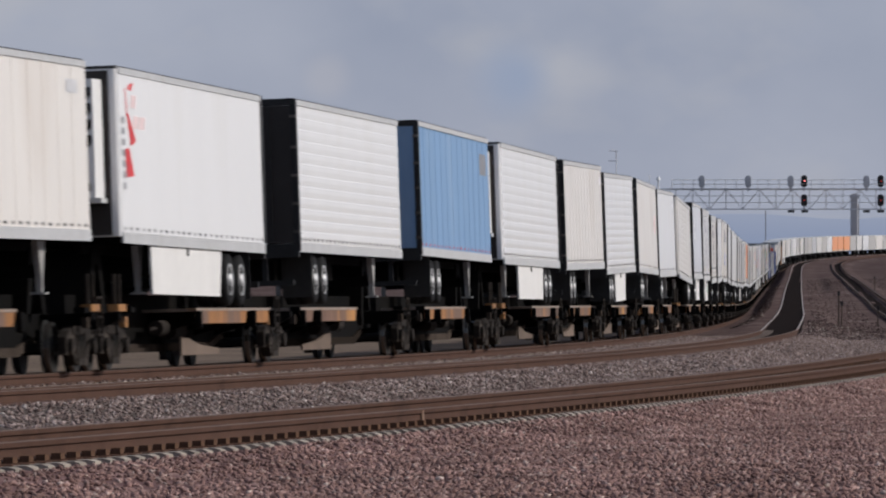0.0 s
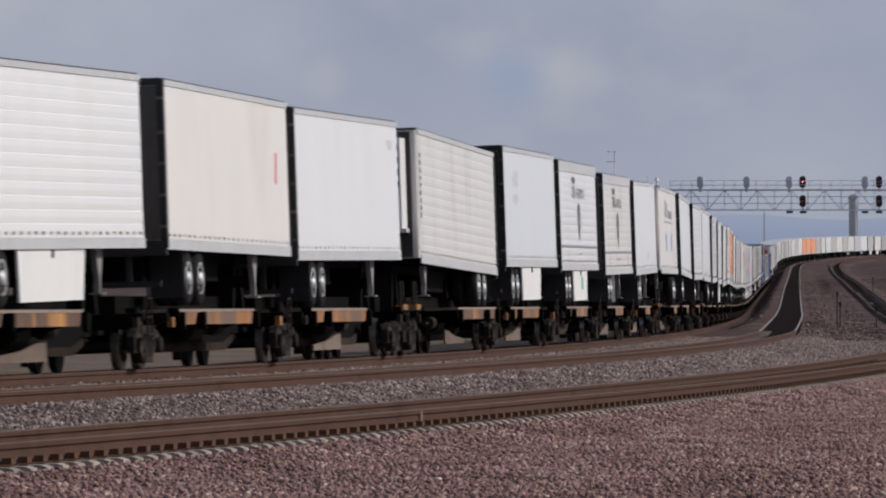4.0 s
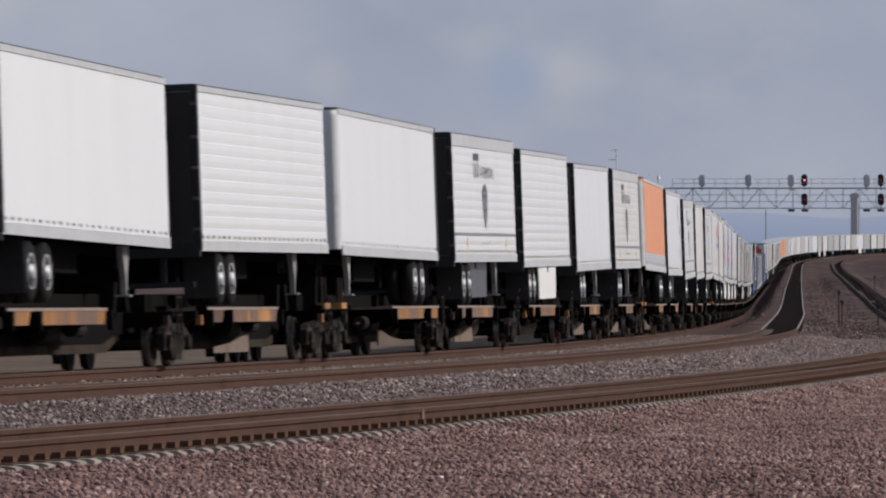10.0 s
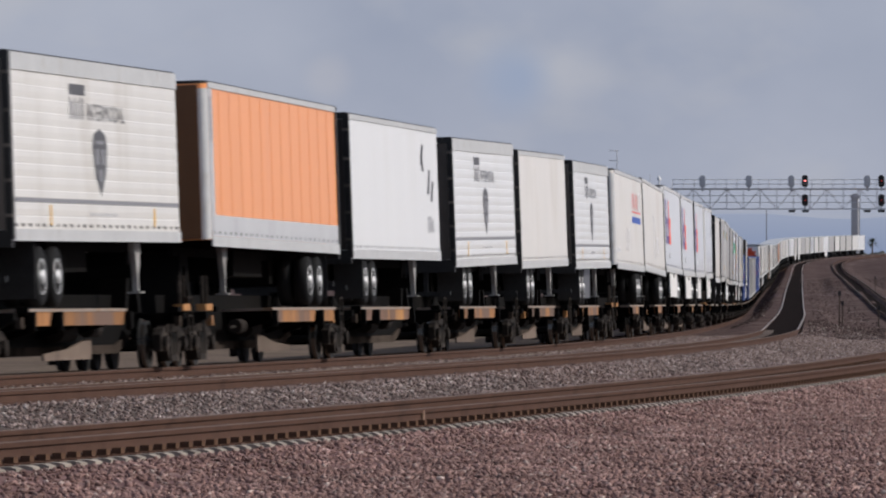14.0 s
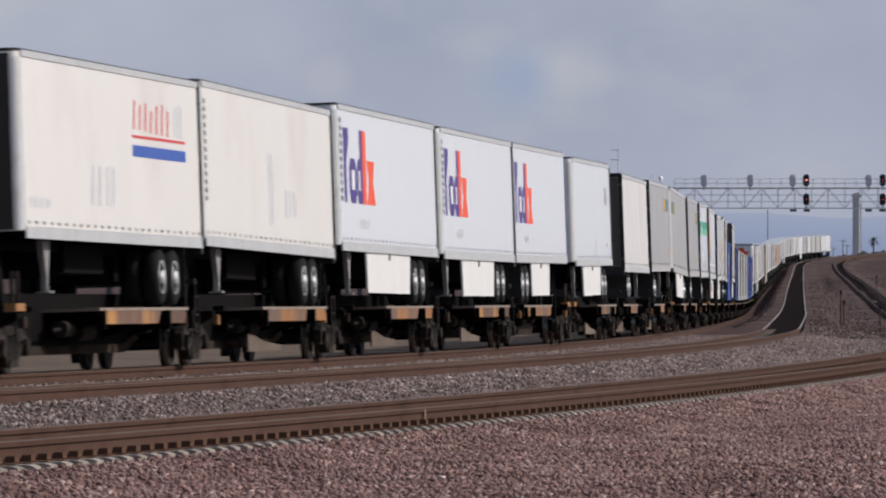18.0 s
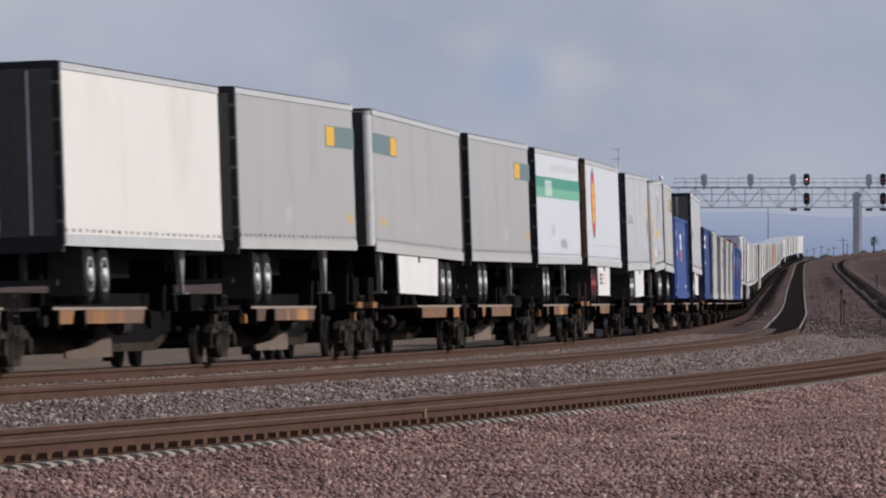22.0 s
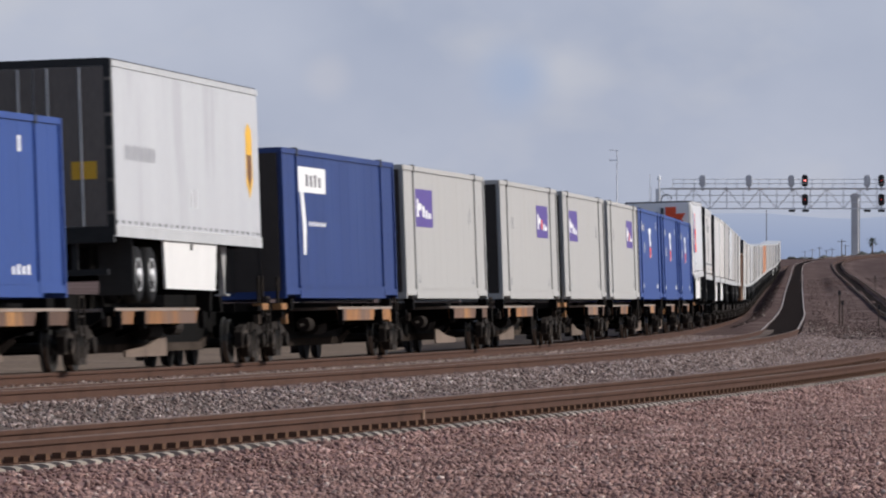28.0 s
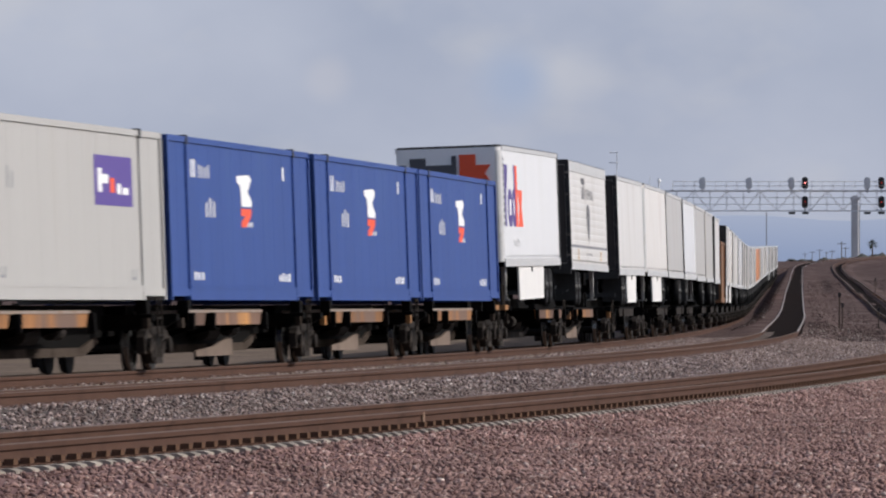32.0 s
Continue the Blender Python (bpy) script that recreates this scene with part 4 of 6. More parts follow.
            if near < 290:
                put("rim", RED_RIM if red_hubs else RIM, w, "red painted rim" if red_hubs else "bright polished rim")
            elif sx > 0:
                put("rim", DULL_RIM, w, "dull dark rim")
    if not plain:
        # Solid black boxes added here stand in for the dark beneath the floor.
        ym = sg * (half - 3.1)
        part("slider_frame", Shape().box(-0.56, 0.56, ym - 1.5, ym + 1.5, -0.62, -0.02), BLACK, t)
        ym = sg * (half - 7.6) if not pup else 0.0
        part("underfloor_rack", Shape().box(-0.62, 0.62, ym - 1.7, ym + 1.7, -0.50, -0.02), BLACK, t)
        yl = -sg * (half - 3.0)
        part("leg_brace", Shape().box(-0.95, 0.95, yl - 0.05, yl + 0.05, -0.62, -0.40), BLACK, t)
        for sx in (-1, 1):
            yl = -sg * (half - 3.0)
            leg = Shape().prism([(yl - 0.30, -0.02), (yl - 0.06, -drop * 0.55), (yl - 0.045, -drop * 0.80), (yl + 0.045, -drop * 0.80), (yl + 0.06, -drop * 0.55), (yl + 0.30, -0.02)], "x", sx * 1.0 - 0.05, sx * 1.0 + 0.05)
            leg.box(sx * 1.0 - 0.12, sx * 1.0 + 0.12, yl - 0.14, yl + 0.14, -drop * 0.83, -drop * 0.80)
            part("landing_leg", leg, LEG_GREY, t, "pale landing leg with tapered brace")
            yf = sg * (half - 1.75)
            part("mud_flap", Shape().box(sx * 0.98 - 0.30, sx * 0.98 + 0.30, yf - 0.01, yf + 0.01, -drop + 0.14, 0.0), HARDWARE, t)
    if skirt:
        a, b = sorted((sg * (half - 4.8), sg * (half - (12.0 if nose else 10.2))))
        x = W - 0.30 if skirt == "steel" else W - 0.02
        k = part("side_skirt", Shape().prism([(a + 0.1, -0.86), (b - 0.25, -0.86), (b, -0.02), (a, -0.02)], "x", x - 0.04, x), STEEL if skirt == "steel" else SKIRT, t, "dull steel fairing below the floor" if skirt == "steel" else "pale side skirt panel below the floor")
        if not plain:
            part("skirt_latch", Shape().box(x, x + 0.03, (a + b) / 2 - 0.04, (a + b) / 2 + 0.04, -0.16, -0.03), HARDWARE, k)
    TRAIN.append((t, near, far, (zn + zf) / 2 - TALL + 0.05 + low, math.atan2(zf - zn, L)))
    return t, L


def container(near, far, paint, label, rear_dark=True, plain=False):
    """A 53-foot container standing on a spine car."""
    L, mid = 16.15, (near + far) / 2
    near, far, half = mid - L / 2, mid + L / 2, L / 2
    W, H, P = 1.295, 2.90, PAINT[paint]
    c = tagged(new("shipping_container"), label, "container", "containers on the freight train")
    part("body", Shape().box(-W + 0.02, W - 0.02, -half + 0.02, half - 0.02, 0.08, H - 0.02), P, c)
    part("roof", Shape().box(-W + 0.01, W - 0.01, -half + 0.01, half - 0.01, H - 0.02, H), P, c)
    posts = (-half + 0.06, -half + 1.99, half - 1.99, half - 0.06)
    for sx in (-1, 1):
        for i, yp in enumerate(posts):
            wide = 0.06 if i in (0, 3) else 0.075
            x0, x1 = sorted((sx * (W - 0.03), sx * (W + 0.022)))
            part("corner_post" if i in (0, 3) else "side_post", Shape().box(x0, x1, yp - wide, yp + wide, 0.0, H), P, c)
        x0, x1 = sorted((sx * (W - 0.02), sx * (W + 0.016)))
        part("top_rail", Shape().box(x0, x1, -half + 0.12, half - 0.12, H - 0.10, H + 0.006), P, c)
        part("bottom_rail", Shape().box(x0, x1, -half + 2.06, half - 2.06, 0.0, 0.20), P, c)
        for q in (-half + 0.12, half - 1.92):
            part("end_bay_rail", Shape().box(x0, x1, q, q + 1.8, 0.07, 0.20), P, c)
        part("sill_strip", Shape().box(*sorted((sx * (W - 0.02), sx * (W + 0.024))), -half + 2.1, half - 2.1, 0.20, 0.25), P, c)
    if not plain:
        lo, hi = 0.26, H - 0.11
        for a, b in zip(posts[:-1], posts[1:]):
            n = 2 if b - a < 3 else 10
            for k in range(n):
                p0, p1 = a + 0.08 + (b - a - 0.16) * k / n, a + 0.08 + (b - a - 0.16) * (k + 1) / n
                q = [(W - 0.022, p0), (W - 0.016, p0 + 0.003), (W - 0.014, p0 + 0.03), (W - 0.014, p1 - 0.03), (W - 0.016, p1 - 0.003), (W - 0.022, p1)]
                part("side_panel", Shape().prism(q, "z", lo, hi), P, c)
        for yp in (posts[1], posts[2]):
            for z0 in (0.0, H - 0.13):
                for sx in (-1, 1):
                    part("corner_casting", Shape().box(*sorted((sx * (W - 0.1), sx * (W + 0.026))), yp - 0.1, yp + 0.1, z0, z0 + (0.165 if z0 else 0.135)), HARDWARE if z0 else P, c)
    for sy in (-1, 1):
        ye = sy * half
        # The dark container ends have their shade painted in.
        em = SHADE_END if rear_dark else P
        for sx in (-1, 1):
            d = part("end_door", Shape().box(*sorted((sx * 0.01, sx * (W - 0.08))), *sorted((ye - sy * 0.02, ye + sy * 0.02)), 0.14, H - 0.1), em, c)
            if not plain:
                rod = Shape()
                for xr in (0.3, 0.85):
                    rod.tube((sx * xr, ye + sy * 0.05, 0.1), (sx * xr, ye + sy * 0.05, H - 0.08), 0.02, n=6)
                part("lock_rod", rod, HARDWARE, d)
        part("end_header", Shape().box(-W, W, *sorted((ye - sy * 0.1, ye + sy * 0.02)), H - 0.1, H + 0.004), P, c)
        part("end_sill", Shape().box(-W, W, *sorted((ye - sy * 0.1, ye + sy * 0.02)), 0.0, 0.13), P, c)
    TRAIN.append((c, near, far, 1.21, 0.0))
    return c, L


# marks that repeat on several trailers
def word_mesh(text):
    """The outline of a word in the built-in font, one unit wide and one high."""
    cu = bpy.data.curves.new("word", "FONT")
    cu.body, cu.fill_mode, cu.resolution_u = text, "FRONT", 2
    ob = bpy.data.objects.new("word", cu)
    me = bpy.data.meshes.new_from_object(ob)
    bpy.data.objects.remove(ob)
    co = np.empty(len(me.vertices) * 3, np.float32)
    me.vertices.foreach_get("co", co)
    co = co.reshape(-1, 3)
    lo, hi = co.min(0), co.max(0)
    co[:, :2] = (co[:, :2] - lo[:2]) / (hi[:2] - lo[:2])
    me.vertices.foreach_set("co", co.ravel())
    me.update()
    return me


WORDS = {}


def part_word(t, L, text, y0, y1, z0, z1, ink):
    """A readable word on the trailer's side."""
    key = (text, ink)
    if key not in WORDS:
        WORDS[key] = word_mesh(text)
        WORDS[key].materials.clear()
        WORDS[key].materials.append(LETTER[ink])
    m = Matrix(((0, 0, 1, HALF + 0.0125), (1, 0, 0, y0 - L / 2), (0, 1, 0, z0), (0, 0, 0, 1))) @ Matrix.Diagonal((y1 - y0, z1 - z0, 1, 1))
    return put("painted_word", WORDS[key], t, "grey painted word", m)


def shield_marks(t, L):
    graphic(t, L, 0, 0, 0, 0, "dark", points=[(6.72, 1.55), (6.9, 1.10), (7.35, 0.74), (7.8, 1.10), (7.98, 1.55), (7.85, 1.76), (7.35, 1.86), (6.85, 1.76)], name="shield_mark")
    for y0, y1, z0, z1 in ((7.0, 7.7, 1.60, 1.66), (6.95, 7.25, 1.26, 1.52), (7.45, 7.75, 1.26, 1.52), (7.2, 7.5, 0.98, 1.18)):
        graphic(t, L, y0, y1, z0, z1, "slate", name="shield_field", out=0.003)
    graphic(t, L, 4.9, 6.2, 2.38, 2.56, "dark", name="flag_mark")
    bars(t, L, 4.9, 6.2, 1.98, 2.36, 6, "slate", fill=0.4, seed=2)
    part_word(t, L, "INTERMODAL", 6.35, 9.6, 1.98, 2.26, "dark")
    for y in (3.0, 12.0):
        graphic(t, L, y, y + 0.12, 0.24, 0.56, "yellow", name="yellow_tick", out=0.003)
    graphic(t, L, 0.3, L - 0.3, 0.60, 0.67, "slate", name="stripe")
    bars(t, L, 6.4, 8.8, 0.40, 0.47, 10, "faint", seed=4)


def block_logo(t, L, y=0.65):
    """Violet and orange-red blocks of a parcel carrier's mark."""
    z = 0.97
    for ring in ([(0, 0), (0.40, 0), (0.40, 0.80), (0.82, 1.30), (0.82, 1.53), (0, 1.53)],
                 [(0.82, 0.2), (1.05, 0), (1.75, 0), (1.92, 0.2), (1.92, 0.72), (1.7, 0.92), (1.05, 0.92), (0.82, 0.72)],
                 [(2.0, 0.2), (2.2, 0), (2.86, 0), (2.86, 1.53), (2.48, 1.53), (2.48, 0.92), (2.2, 0.92), (2.0, 0.72)]):
        graphic(t, L, 0, 0, 0, 0, "violet", points=[(y + a, z + b) for a, b in ring], name="violet_block")
    for ring in ([(2.88, 0), (3.45, 0), (3.45, 1.53), (2.88, 1.53)], [(3.55, 0), (4.85, 0), (4.5, 0.48), (4.78, 0.92), (3.55, 0.92), (3.85, 0.48)]):
        graphic(t, L, 0, 0, 0, 0, "flame", points=[(y + a, z + b) for a, b in ring], name="flame_block")
    for a, b in ((1.2, 1.6), (2.25, 2.45)):
        graphic(t, L, y + a, y + b, z + 0.28, z + 0.68, "white", name="pale_slot", out=0.002)
    bars(t, L, y + 2.2, y + 3.9, 0.48, 0.70, 6, "faint", seed=5)


def end_logo(t, half, z=1.55):
    """The same mark across the near end wall."""
    y = -half - 0.042
    for name, ring, ink in (("dark_block", [(-0.95, 0), (0.2, 0), (0.2, 0.66), (0.08, 0.66), (0.08, 0.44), (-0.55, 0.44), (-0.55, 0.62), (-0.95, 0.62)], "dark"),
                            ("flame_block", [(0.27, 0), (1.04, 0), (0.9, 0.2), (1.04, 0.42), (0.68, 0.42), (0.68, 0.68), (0.27, 0.68)], "flame")):
        part(name, Shape().prism([(a, z + b) for a, b in ring], "y", y, y + 0.01), LETTER[ink], t)


def box_marks(t, L, y, flip):
    """A purple square with white blocks on a beige container."""
    graphic(t, L, y, y + 3.3, 1.58, 2.42, PURPLE, name="purple_square", out=0.0)
    for a, b, z0, z1, ink in ((0.3, 0.65, 1.8, 2.2, "white"), (0.65, 1.2, 1.95, 2.1, "white"), (1.35, 1.75, 1.8, 2.05, "flame" if flip else "white"), (1.95, 2.3, 1.78, 1.96, "white"), (2.45, 2.95, 1.78, 1.9, "white")):
        graphic(t, L, y + a, y + b, z0, z1, ink, name="logo_block", out=0.002)


def blue_marks(t, L):
    """White and orange blocks on a deep blue container."""
    graphic(t, L, 0, 0, 0, 0, "white", points=[(7.5, 2.18), (7.5, 2.30), (8.9, 2.34), (9.2, 2.25), (8.7, 2.02), (9.2, 1.84), (9.1, 1.74), (8.0, 1.74), (7.9, 2.12)], name="logo_block", out=0.0)
    graphic(t, L, 0, 0, 0, 0, "flame", points=[(7.9, 1.70), (9.1, 1.70), (9.05, 1.58), (8.5, 1.36), (7.9, 1.35), (7.95, 1.46), (8.4, 1.56), (7.9, 1.56)], name="logo_block", out=0.0)
    bars(t, L, 8.6, 9.3, 1.36, 1.46, 3, "white", seed=6)
    bars(t, L, 2.5, 3.1, 2.2, 2.55, 2, "white", seed=7)
    bars(t, L, 3.3, 4.6, 2.2, 2.45, 5, "faint", seed=8)
    bars(t, L, 12.9, 13.3, 2.3, 2.6, 1, "white", seed=9)
    bars(t, L, 2.6, 3.8, 0.36, 0.52, 3, "white", seed=10)
    bars(t, L, 12.2, 13.7, 0.36, 0.52, 4, "white", seed=11)
    bars(t, L, 4.0, 5.2, 1.5, 1.85, 3, "faint", seed=12)


CARGO = []      # near, far, rear at the near end, carries a container


def load(near, far, zn, zf, paint, side="smooth", nose=False, at=None, **more):
    t, L = trailer(*(at or (near, far)), zn, zf, paint, side, nose, **more)
    CARGO.append((near, far, not nose, False))
    return t, L


def boxload(near, far, paint, label, plates_near=True, **more):
    t, L = container(near, far, paint, label, **more)
    CARGO.append((near, far, plates_near, True))
    return t, L


t, L = load(-614.5, -600.0, 4.95, 5.05, "white", "rib")
t, L = load(-597.7, -582.55, 5.05, 5.08, "cream", "vertical", label="cream trailer with upright panels and rivet row")
graphic(t, L, 13.3, 14.2, 2.40, 2.62, "faint")
t, L = load(-580.07, -565.24, 5.07, 4.99, "white", "smooth", True, reefer=True, skirt=True, label="white refrigerated trailer with torn red lettering")
for ring in ([(0.9, 2.62), (1.2, 2.58), (1.55, 2.74), (1.1, 2.70)], [(0.66, 2.62), (0.74, 2.62), (0.86, 2.15), (0.76, 2.15)], [(0.75, 2.2), (0.95, 2.2), (1.6, 1.74), (1.1, 1.64)], [(0.58, 1.58), (0.95, 1.62), (1.35, 1.14), (0.62, 1.10)]):
    graphic(t, L, 0, 0, 0, 0, "red", points=ring, name="torn_letter")
for a, z in ((1.1, 2.3), (1.9, 1.95), (1.3, 1.95)):
    graphic(t, L, a, a + 0.5, z, z + 0.22, "pink", 0.15, name="faded_letter")
column(t, L, 0.1, 0.9, 2.2, 7, "slate", 0.22)
t, L = load(-561.05, -545.55, 5.05, 5.01, "white", "rib", end="dark", label="white ribbed trailer with a black end")
t, L = load(-542.3, -527.5, 5.10, 5.02, "blue", "vertical", end="paint", label="faded light blue trailer with upright panels")
graphic(t, L, 12.6, 14.0, 2.05, 2.55, "slate", name="patch")
t, L = load(-524.7, -508.6, 5.0, 4.97, "white", "rib", True, reefer=True, skirt=True, label="white ribbed refrigerated trailer")
t, L = load(-506.48, -491.11, 4.93, 5.04, "cream", "vertical", end="dark", label="cream trailer with upright panels and dark doors")
graphic(t, L, 14.2, 14.9, 2.42, 2.62, "faint")
t, L = load(-490.38, -474.85, 4.87, 5.02, "white", "rib", skirt=True, label="white ribbed trailer with pale skirt")
t, L = load(-473.0, -459.0, 5.01, 4.97, "cream", "smooth", label="stained cream trailer with small red graffiti")
for a in (11.9, 12.2):
    graphic(t, L, a, a + 0.14, 1.35, 1.95, "red" if a > 12 else "pink", 0.12, name="graffiti")
t, L = load(-458.4, -442.7, 4.90, 5.0, "white", "smooth", label="plain white smooth-sided trailer")
graphic(t, L, 13.9, 14.6, 2.35, 2.55, "faint")
t, L = load(-439.4, -423.25, 4.95, 4.74, "dingy", "rib", True, reefer=True, label="weathered white refrigerated trailer with rounded nose")
column(t, L, 0.05, 1.0, 2.5, 9, "dark", 0.2)
t, L = load(-421.11, -405.95, 4.96, 5.02, "cool", "smooth", end="dark", skirt=True, label="bright white trailer with faint worn lettering")
bars(t, L, 2.7, 4.3, 2.0, 2.45, 4, "faint", seed=21)
bars(t, L, 2.7, 4.3, 1.55, 1.85, 4, "faint", seed=22)
for a, b, zn, zf, paint in ((-404.87, -390.35, 4.94, 5.01, "white"), (-387.55, -372.95, 4.88, 4.99, "dingy")):
    t, L = load(a, b, zn, zf, paint, "shield", skirt=True if paint == "white" else "steel", label="white ribbed trailer with a grey shield mark" if paint == "white" else "dingy ribbed trailer with a grey shield mark")
    shield_marks(t, L)
    if paint == "white":
        part("sticker", Shape().box(HALF - 0.02, HALF - 0.012, 0.55, 1.2, -0.55, -0.2), LETTER["leaf"], t, "yellow-green sticker on the skirt")
t, L = load(-371.2, -355.88, 4.93, 5.09, "white", "smooth", end="dark", skirt="steel", label="plain bright white trailer")
bars(t, L, 9.0, 9.8, 0.5, 0.75, 2, "slate", seed=23)
t, L = load(-352.45, -336.39, 5.07, 5.11, "cream", "smooth", True, reefer="vents", label="cream refrigerated trailer with dark lettering and underline")
for k, (a, w, h) in enumerate(((4.6, 0.5, 0.62), (5.2, 0.4, 0.58), (5.75, 0.4, 0.58), (6.3, 0.55, 0.56), (6.95, 0.35, 0.55), (7.4, 0.35, 0.53))):
    graphic(t, L, a, a + w * 0.30, 1.95, 1.95 + h, "dark", 0.12, name="letter_shape")
bars(t, L, 8.0, 11.8, 1.93, 2.25, 11, "slate", fill=0.6, seed=24)
graphic(t, L, 4.5, 11.8, 1.76, 1.82, "slate", name="underline")
for a in (5.2, 5.8, 10.2, 10.8):
    graphic(t, L, 0, 0, 0, 0, "royal", points=[(a, 0.9), (a + 0.2, 0.76), (a + 0.4, 0.9), (a + 0.4, 1.3), (a + 0.2, 1.44), (a, 1.3)], name="oval_mark")
bars(t, L, 13.2, 15.0, 0.42, 0.56, 8, "faint", seed=25)
t, L = load(-332.92, -318.5, 5.12, 4.99, "white", "smooth", end="dark", label="white trailer with a dark end wall")
t, L = load(-315.65, -300.1, 4.97, 5.03, "white", "rib", end="dark", label="white ribbed trailer with dark doors")
t, L = load(-298.5, -282.3, 5.01, 4.98, "white", "smooth", True, label="smooth white trailer with rounded nose")
t, L = load(-279.09, -264.26, 4.96, 5.06, "white", "shield", end="dark", skirt="steel", label="white ribbed trailer with a grey shield mark")
shield_marks(t, L)
t, L = load(-262.78, -247.87, 4.92, 5.04, "white", "rib", end="dark", skirt=True, label="white ribbed trailer with pale skirt")
t, L = load(-245.95, -231.17, 4.88, 5.03, "white", "smooth", label="plain white trailer with grey doors")
t, L = load(-229.4, -214.7, 5.03, 5.12, "dingy", "shield", label="dingy ribbed trailer with a grey shield mark")
shield_marks(t, L)
# Its brown front stands for the orange paint in shade.
t, L = load(-211.83, -195.93, 5.08, 5.04, "orange", "vertical", True, end="brown", label="orange trailer with silver frame and upright panels")
graphic(t, L, 0.18, L - 0.05, 0.175, 0.55, PAINT["silver"], name="lower_band", out=-0.001)
graphic(t, L, 0.17, 0.62, 0.55, 2.84, PAINT["silver"], name="front_band", out=-0.001)
column(t, L, 0.1, 1.9, 2.75, 6, "slate", 0.2)
t, L = load(-194.23, -178.91, 4.96, 5.0, "white", "smooth", end="dark", label="white trailer with black graffiti strokes")
for a, z0, z1, sl in ((11.9, 2.1, 2.55, 0.3), (12.2, 1.95, 2.3, -0.3), (13.0, 1.45, 2.0, 0.35), (13.6, 1.3, 1.75, 0.3)):
    graphic(t, L, a, a + 0.35, z0, z1, "dark", sl, name="graffiti")
bars(t, L, 13.0, 14.2, 0.6, 1.0, 3, "slate", seed=26)
t, L = load(-176.3, -161.7, 4.86, 5.02, "white", "shield", label="white ribbed trailer with a grey shield mark")
shield_marks(t, L)
t, L = load(-160.75, -146.11, 4.90, 5.05, "cream", "smooth", label="stained cream smooth-sided trailer")
t, L = load(-143.78, -128.85, 4.97, 5.07, "white", "shield", skirt="steel", label="dingy ribbed trailer with a grey shield mark")
shield_marks(t, L)
t, L = load(-125.89, -110.05, 5.07, 5.02, "cream", "smooth", True, end="dark", label="stained cream trailer with red lettering over a blue band")
for k in range(7):
    graphic(t, L, 9.5 + k * 0.52, 9.64 + k * 0.52, 1.95 - 0.01 * k, (2.45, 2.38, 2.42, 2.30, 2.40, 2.44, 2.34)[k], "red", 0.1, name="letter_shape")
graphic(t, L, 9.4, 14.4, 1.48, 1.68, "royal", name="blue_band")
graphic(t, L, 9.4, 14.4, 1.80, 1.85, "red", name="underline")
bars(t, L, 13.4, 14.3, 1.9, 2.5, 3, "faint", seed=27)
for a in (5.6, 6.2, 6.9, 7.4):
    graphic(t, L, a, a + 0.25, 0.6, 1.25, "faint", 0.1, name="graffiti")
bars(t, L, 0.6, 2.4, 0.48, 0.66, 4, "faint", seed=28)
t, L = load(-109.9, -94.1, 5.07, 4.93, "cream", "smooth", True, label="dirty cream trailer with a number down its nose edge")
column(t, L, 0.1, 0.8, 2.7, 13, "dark", 0.2)
bars(t, L, 7.6, 8.3, 0.5, 1.9, 2, "faint", seed=29)
bars(t, L, 9.6, 11.2, 0.7, 1.3, 3, "faint", seed=30)
for a, b, zn, zf, nose in ((-93.2, -77.1, 5.10, 5.05, True), (-76.1, -59.95, 5.03, 5.03, True), (-59.86, -44.18, 5.03, 5.08, False)):
    t, L = load(a, b, zn, zf, "cool", "smooth", nose, skirt=True, end="paint", label="white parcel trailer with violet and orange block mark")
    block_logo(t, L, 0.8 if nose else 0.6)
    if nose:
        column(t, L, 0.02, 1.0, 2.75, 11, "dark", 0.25)
t, L = load(-41.39, -26.06, 5.03, 5.12, "cool", "smooth", True, skirt=True, label="white trailer with a small dark mark")
bars(t, L, 12.8, 14.0, 1.75, 2.35, 3, "slate", seed=31)
bars(t, L, 12.8, 14.2, 0.5, 0.7, 4, "faint", seed=32)
bars(t, L, 8.2, 8.9, 0.35, 0.75, 2, "faint", seed=33)
t, L = load(-20.1, -5.0, 4.96, 4.97, "cream", "smooth", label="pale cream trailer with dark brown doors")
t, L = load(-3.5, 12.04, 5.03, 5.10, "grey", "smooth", label="grey trailer with dark band and yellow square")
graphic(t, L, 11.4, 15.4, 2.05, 2.48, "teal", name="dark_band")
graphic(t, L, 11.5, 12.6, 2.08, 2.46, "yellow", name="yellow_square", out=0.004)
bars(t, L, 14.2, 15.0, 0.55, 0.72, 3, "yellow", seed=34)
bars(t, L, 6.0, 6.8, 0.5, 0.8, 2, "faint", seed=35)
t, L = load(14.55, 30.7, 5.10, 4.98, "grey", "smooth", True, end="dark", skirt=True, label="grey trailer with dark band and yellow square")
graphic(t, L, 0.2, 4.3, 2.05, 2.48, "teal", name="dark_band")
graphic(t, L, 3.2, 4.2, 2.08, 2.46, "yellow", name="yellow_square", out=0.004)
bars(t, L, 1.2, 2.2, 0.55, 0.72, 3, "yellow", seed=36)
bars(t, L, 7.2, 8.0, 0.45, 0.75, 2, "faint", seed=37)
t, L = load(32.24, 47.35, 4.99, 5.03, "grey", "smooth", end="dark", label="grey trailer with dark band and yellow square")
graphic(t, L, 11.2, 15.2, 2.05, 2.48, "teal", name="dark_band")
graphic(t, L, 11.3, 12.6, 2.08, 2.46, "yellow", name="yellow_square", out=0.004)
